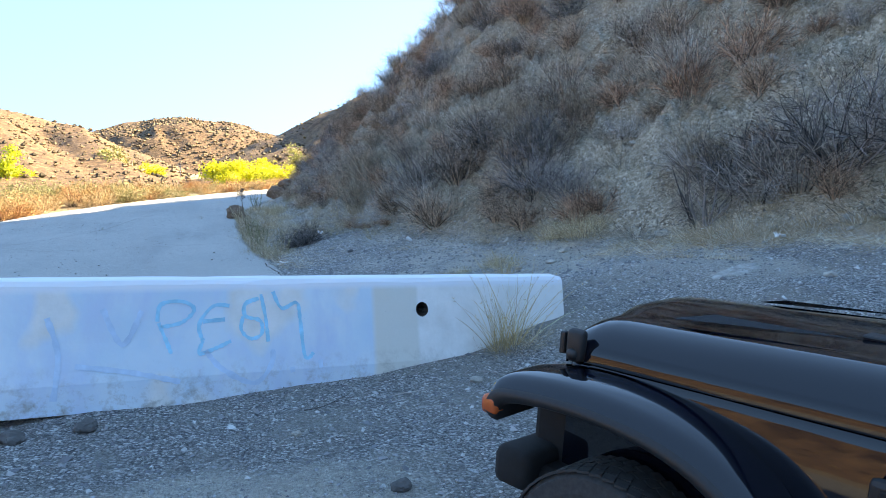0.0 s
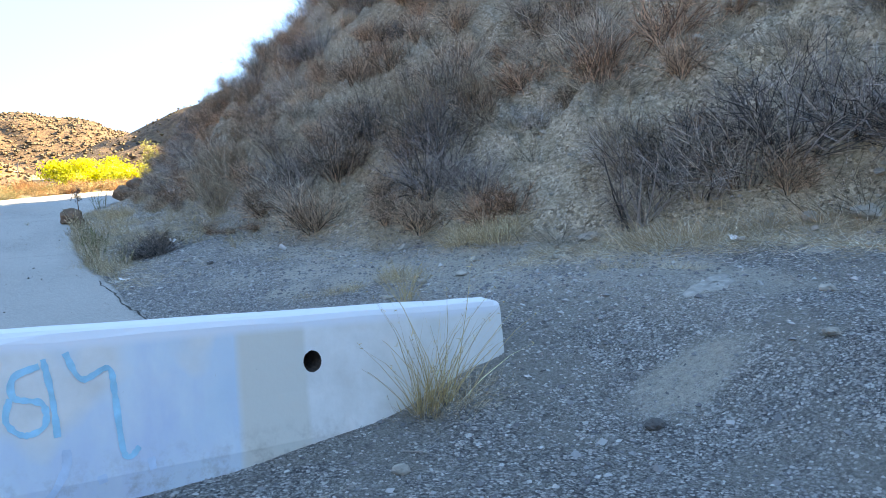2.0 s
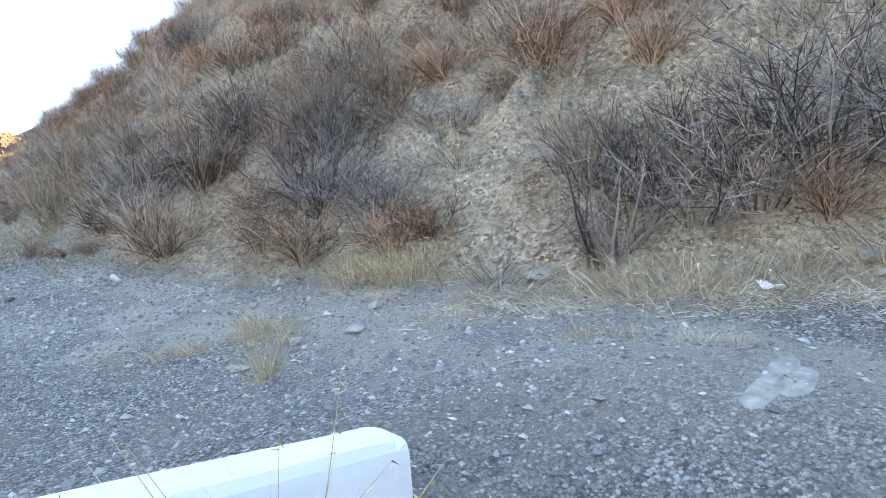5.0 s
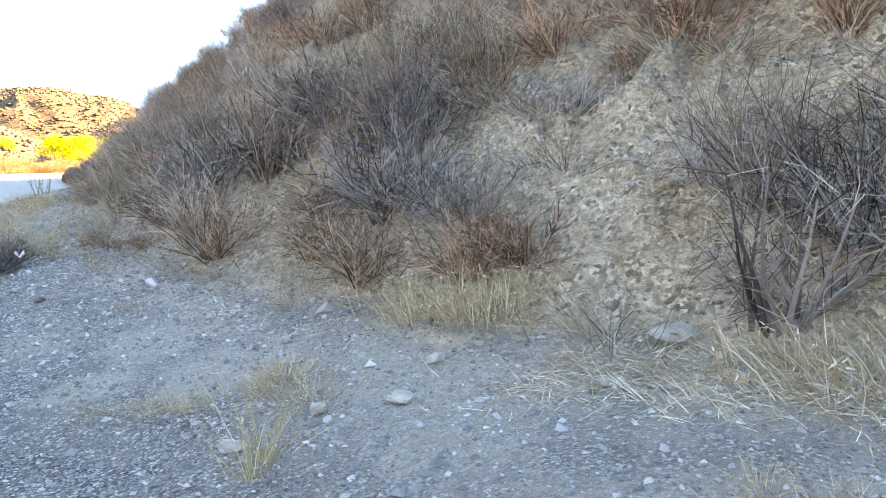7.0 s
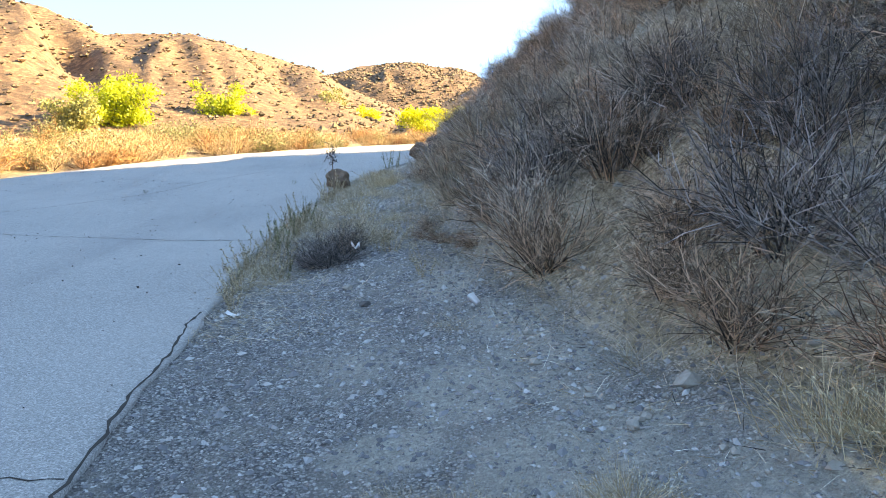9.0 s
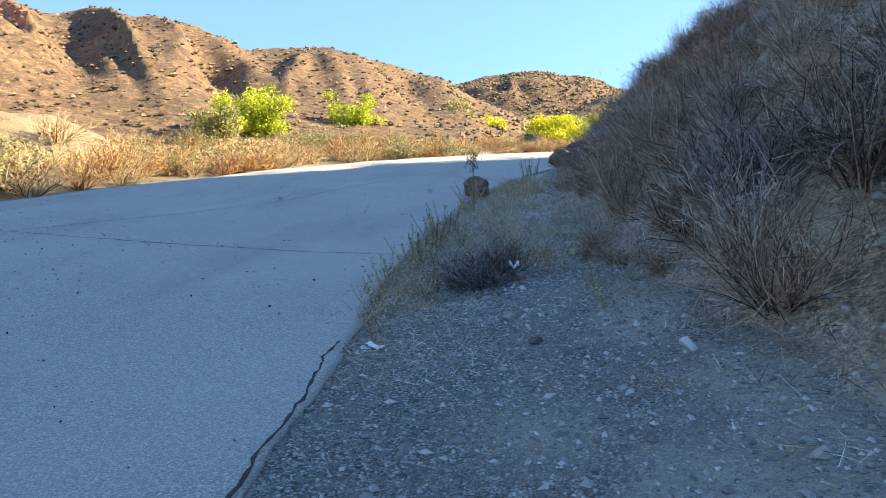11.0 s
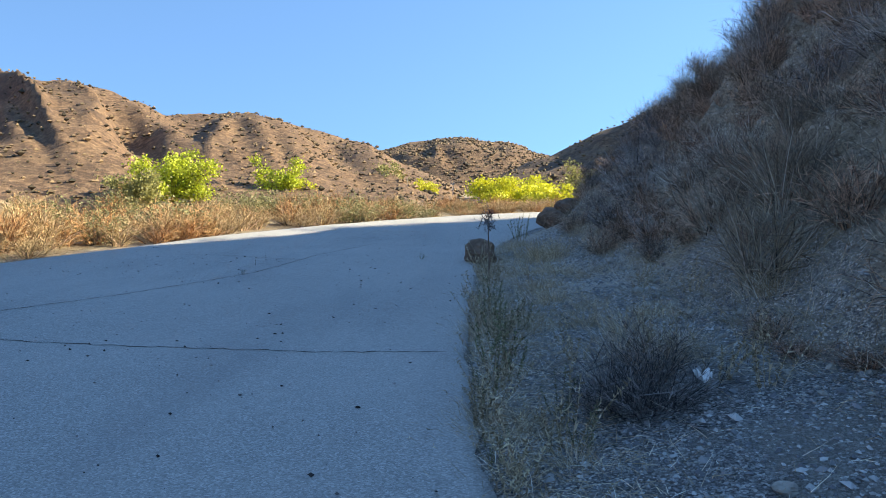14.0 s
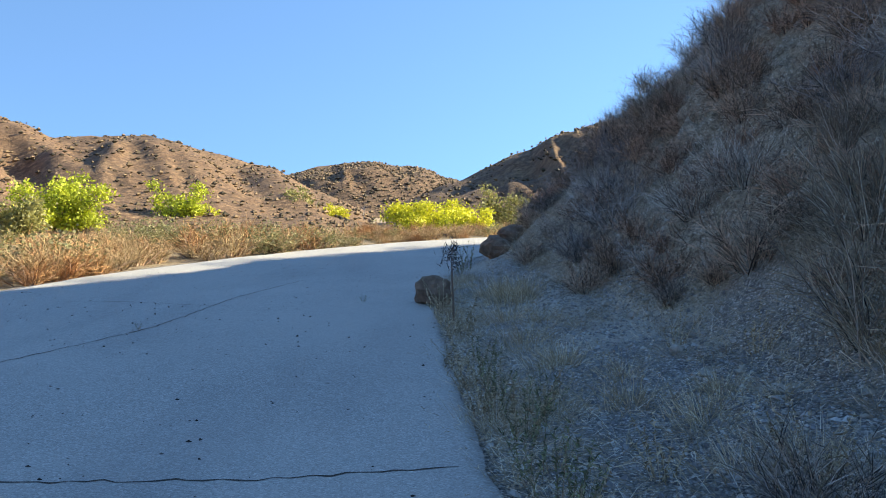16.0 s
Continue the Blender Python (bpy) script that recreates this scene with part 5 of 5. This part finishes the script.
def snag(az, r, high, seed):
    """A bare pale dead trunk."""
    top = new("dead_snag")
    s = Strands(seed)
    sp = s.stem((0, 0, -0.2), (0.03, 0, 1), high, 0.26, 0.08, 5)
    b = Strands(seed + 1)
    for k in range(9):
        b.stem(sp[s.r.integers(2, 5)], s.r.normal(size=3) + np.array((0, 0, 0.8)), high * 0.25, 0.07, 0.4)
    hang("trunk", s.mesh("trunk"), PALE_TWIG, top)
    hang("bough", b.mesh("bough"), PALE_TWIG, top)
    x, y = CENTRE[0] + r * math.sin(radians(az)), CENTRE[1] + r * math.cos(radians(az))
    top.matrix_world = pose(x, y, H(x, y))
    tagged(top, "bare pale dead tree trunk in the brush", "tree", "dead trees in the wash")


snag(-7.4, 112, 4.2, 270)
snag(-3.6, 116, 3.6, 275)
snag(2.8, 105, 3.6, 280)


# ---- stones, gravel, litter ----
def stone(name, x, y, size, mat, seed, label, category="stone", flat=0.7, sink=0.25):
    bm = bmesh.new()
    bmesh.ops.create_icosphere(bm, subdivisions=3, radius=1.0)
    rnd = random.Random(seed)
    off = Vector((rnd.uniform(0, 50), rnd.uniform(0, 50), rnd.uniform(0, 50)))
    for v in bm.verts:
        k = 1 + 0.45 * noise.noise(v.co * 0.9 + off) + 0.16 * noise.noise(v.co * 3 + off)
        v.co = Vector((round(v.co.x * k * 3.2) / 3.2 * 0.45 + v.co.x * k * 0.55, v.co.y * k * rnd.uniform(0.985, 1.015), v.co.z * k)) * size
        v.co.z *= flat
    ob = finish(name, bm, mat)
    ob.matrix_world = pose(x, y, H(x, y) + size * flat * (1 - 2 * sink), 0, 0, rnd.uniform(0, 360))
    return tagged(ob, label, category)


stone("road_boulder", -1.78, 8.8, 0.33, STONE_BROWN, 1, "brown boulder lying on the road's edge", "boulder", 0.75, 0.2).location.z = 0.2
stone("boulder", 0.0, 14.7, 0.38, STONE_BROWN, 2, "large pale brown boulder beside the road", "boulder", 0.8)
stone("boulder", 0.5, 15.4, 0.4, STONE_BROWN, 3, "brown boulder at the foot of the slope", "boulder", 0.7)
stone("half_buried_rock", 3.8, -6.68, 0.13, STONE_PALE, 4, "pale weathered rock at the foot of the slope", "rock", 0.45, 0.42)
stone("flat_stone", 2.31, -6.21, 0.085, STONE_PALE, 5, "flat pale stone on the gravel", flat=0.35)
stone("flat_stone", 1.42, -6.08, 0.075, STONE_PALE, 6, "flat pale stone half sunk in gravel", flat=0.3)
for n, (x, y, s) in enumerate([(-1.25, -11.9, 0.05), (-2.9, -11.6, 0.04), (-0.2, -10.1, 0.045), (-1.7, -10.9, 0.03), (1.36, -10.34, 0.055), (0.21, -1.68, 0.05), (0.35, 2.41, 0.055), (-1.9, -12.4, 0.05), (4.9, -8.75, 0.09), (5.1, -9.2, 0.12), (5.4, -9.6, 0.1), (2.0, -4.75, 0.04), (2.6, -10.6, 0.05), (3.4, -10.0, 0.05), (1.9, -6.0, 0.05), (-0.05, -1.0, 0.05), (-3.0, -10.4, 0.07), (-3.4, -10.5, 0.08)]):
    stone("stone", x, y, s, STONE_DARK if n in (0, 1, 4, 5, 16, 17) else STONE_PALE, 20 + n, "small angular stone on the gravel", flat=0.65)


def sow_stones():
    rng = np.random.default_rng(77)
    chunks, pale = [], []
    for _ in range(34000):
        y = rng.uniform(-14.5, 9)
        e, t = float(np.interp(y, EDGE_Y, EDGE_X)), float(np.interp(y, TOE_Y, TOE_X))
        x = rng.uniform(e + 0.05 if y > -8.5 else -4.5, t + 0.8)
        s = min(0.045, 0.0118 * math.exp(rng.normal(0, 0.5)))
        v = OCT_V * rng.uniform(0.6, 1.4, (6, 1)) * (s, s * rng.uniform(0.6, 1), s * 0.6)
        a = rng.uniform(0, 6.28)
        v = v @ np.array([[math.cos(a), math.sin(a), 0.2], [-math.sin(a), math.cos(a), 0], [-0.2, 0, 1]])
        chunks.append((v + (x, y, 0), OCT_F))
    zz = lie(np.array([c[0][:, 0].mean() for c in chunks]), np.array([c[0][:, 1].mean() for c in chunks]))[0]
    chunks = [(v + (0, 0, z + 0.002), f) for (v, f), z in zip(chunks, zz)]
    soup("gravel", STONE_GREY, "loose grey gravel of crushed stone", "gravel", chunks)
    for _ in range(9000):
        y = rng.uniform(-14, 20)
        x = float(np.interp(y, TOE_Y, TOE_X)) + abs(rng.normal(0, 3.0)) - 0.4
        s = min(0.09, 0.014 * math.exp(rng.normal(0, 0.6)))
        v = ICO_V * rng.uniform(0.65, 1.3, (12, 1)) * (s, s * 0.8, s * 0.65)
        pale.append((v + (x, y, H(x, y) + s * 0.2), ICO_F))
    soup("slope_stones", STONE_PALE, "pale loose stones strewn over the slope", "stones", pale)


sow_stones()


def litter(name, x, y, size, lift, seed, label):
    """A crumpled scrap of white paper or plastic."""
    bm = bmesh.new()
    bmesh.ops.create_grid(bm, x_segments=7, y_segments=6, size=1)
    rnd = random.Random(seed)
    for v in bm.verts:
        v.co = Vector((v.co.x * size[0] + rnd.uniform(-0.006, 0.006), v.co.y * size[1] + rnd.uniform(-0.006, 0.006), rnd.uniform(0, size[2]) + size[2] * abs(v.co.x)))
    bmesh.ops.solidify(bm, geom=bm.faces[:], thickness=0.003)
    ob = finish(name, bm, PAPER)
    ob.matrix_world = pose(x, y, H(x, y) + lift, 0, 0, rnd.uniform(0, 360))
    return tagged(ob, label, "litter")


litter("paper_scrap", -0.13, 0.13, (0.045, 0.035, 0.05), 0.16, 1, "crumpled white tissue caught in a dead bush")
litter("paper_scrap", -1.06, -1.68, (0.085, 0.03, 0.03), 0.005, 2, "crumpled white tissue at the road edge")
litter("plastic_scrap", 4.15, -8.5, (0.10, 0.04, 0.035), 0.01, 3, "flattened white plastic litter at the foot of the slope")


def spill(x, y, rx, ry, turn, seed):
    """A thin ragged crust of dried cement or dust on the gravel."""
    rnd = random.Random(seed)
    n, vs, fs = 26, [], []
    rad = [1 + 0.28 * math.sin(3 * k * 0.24 + seed) + rnd.uniform(-0.1, 0.1) for k in range(n)]
    for ring in (0.0, 0.45, 0.8, 1.0):
        for k in range(n):
            a = 2 * math.pi * k / n
            u, v = rx * rad[k] * ring * math.cos(a), ry * rad[k] * ring * math.sin(a)
            c, s = math.cos(turn), math.sin(turn)
            px, py = x + u * c - v * s, y + u * s + v * c
            vs.append((px, py, H(px, py) + (0.006 if ring < 0.9 else -0.012) + rnd.uniform(-0.004, 0.004)))
    for r in range(3):
        for k in range(n):
            q = (k + 1) % n
            fs.append((r * n + k, r * n + q, (r + 1) * n + q, (r + 1) * n + k))
    ob = from_arrays("cement_spill", vs, fs, SPILL, smooth=True)
    tagged(ob, "pale dried cement crust on the grey gravel", "cement spill", "cement spills")


SPILL = plain("dried_cement", (0.33, 0.318, 0.29), 0.95, vary=0.35, scale=12)
for n, q in enumerate([(2.9, -9.35, 0.36, 0.13, 0.3), (4.3, -9.3, 0.22, 0.1, 0.2), (4.75, -9.7, 0.25, 0.12, 0.5)]):
    spill(*q, n)


def branch(x, y, long, turn, seed):
    """A bare broken twig lying on the ground."""
    s = Strands(seed)
    sp = s.stem((0, 0, 0.012), (1, 0, 0.03), long, 0.012, 0.5, 5)
    for p in sp[1:-1]:
        s.stem(p, s.r.normal(size=3) * (1, 1, 0.25) + np.array((0.8, 0, 0.2)), long * 0.4, 0.006, 0.5)
    ob = hang("broken_twig", s.mesh("broken_twig"), TWIG_DARK if seed % 2 else PALE_TWIG)
    ob.matrix_world = pose(x, y, H(x, y), 0, 0, turn)
    tagged(ob, "bare broken twig lying on the gravel", "twig", "broken twigs")


for n, q in enumerate([(-0.9, -10.2, 0.4, 15), (-1.6, -10.4, 0.35, 5), (-0.1, -9.9, 0.5, -20), (0.75, -9.75, 0.45, 40), (2.4, -8.7, 0.5, 150), (1.15, -9.45, 0.55, 20), (2.0, -4.78, 0.38, 15), (1.5, -9.7, 0.4, -40), (3.2, -9.0, 0.5, 160), (2.6, -4.6, 0.35, 100), (3.4, -9.8, 0.3, 70), (0.75, -2.7, 0.35, 130), (1.6, -7.2, 0.4, 10)]):
    branch(*q, 400 + n)


def build_cup():
    """A crushed white paper cup, lying tilted."""
    bm = turned([(0.0, 0.0), (0.0, 0.032), (0.10, 0.045), (0.103, 0.048), (0.105, 0.044), (0.01, 0.028)], 20)
    for v in bm.verts:
        v.co.z *= 0.75 + 0.15 * math.sin(v.co.x * 60)
    ob = finish("paper_cup", bm, PAPER, smooth=True)
    ob.matrix_world = pose(1.26, -2.34, H(1.26, -2.34) + 0.05, 30, 20, 60)
    tagged(ob, "crushed white paper cup lying on the gravel", "cup")


build_cup()


def road_bits():
    """Pebbles and crumbs lying on the asphalt."""
    rng = np.random.default_rng(91)
    chunks = []
    for _ in range(1500):
        y = rng.uniform(-4, 16)
        x = rng.uniform(float(np.interp(y, LEFT_Y, LEFT_X)) + 0.5, float(np.interp(y, EDGE_Y, EDGE_X)) - 0.05)
        s = min(0.017, 0.008 * math.exp(rng.normal(0, 0.5)))
        chunks.append((OCT_V * rng.uniform(0.6, 1.4, (6, 1)) * (s, s * 0.8, s * 0.6) + (x, y, 0.018), OCT_F))
    soup("road_grit", TWIG_DARK, "dark grit and pebbles strewn on the asphalt", "grit", chunks)


road_bits()
for x, y, s in [(-2.85, 8.95, 0.22), (-5.4, 6.5, 0.16), (-3.4, 27.5, 0.5)]:
    m = pose(x, y, 0.015) @ Matrix.Diagonal((s * 2, s * 2, s, 1))
    tagged(copy_thing(MODELS["weed"], m), "small withered green sprig lying on the road", "weed", "sprigs on the road")


def seed_stalk(x, y, high):
    """A single dry flower stalk with a dark seed head."""
    top = new("seed_stalk")
    s, h = Strands(300), Strands(301)
    sp = s.stem((0, 0, -0.05), (0.02, 0, 1), high, 0.05, 0.05, 5)
    for _ in range(170):
        p = sp[-1] + h.r.normal(size=3) * (0.06, 0.06, 0.09) - np.array((0, 0, 0.08))
        h.blade(p, h.r.normal(size=3) + np.array((0, 0, 0.6)), 0.09, 0.016, 0.3, 0, 1)
    hang("stalk", s.mesh("stalk"), TWIG_BROWN, top)
    hang("seed_head", h.mesh("seed_head"), TWIG_DARK, top)["kind"] = "stuff"
    top.matrix_world = pose(x, y, H(x, y))
    tagged(top, "tall dry weed stalk with a brown seed head", "weed")


seed_stalk(-1.56, 7.1, 1.05)

# The patterns from which the plants were copied are not part of the place.
for ob in MODELS.values():
    for o in (*ob.children_recursive, ob):
        bpy.data.objects.remove(o)
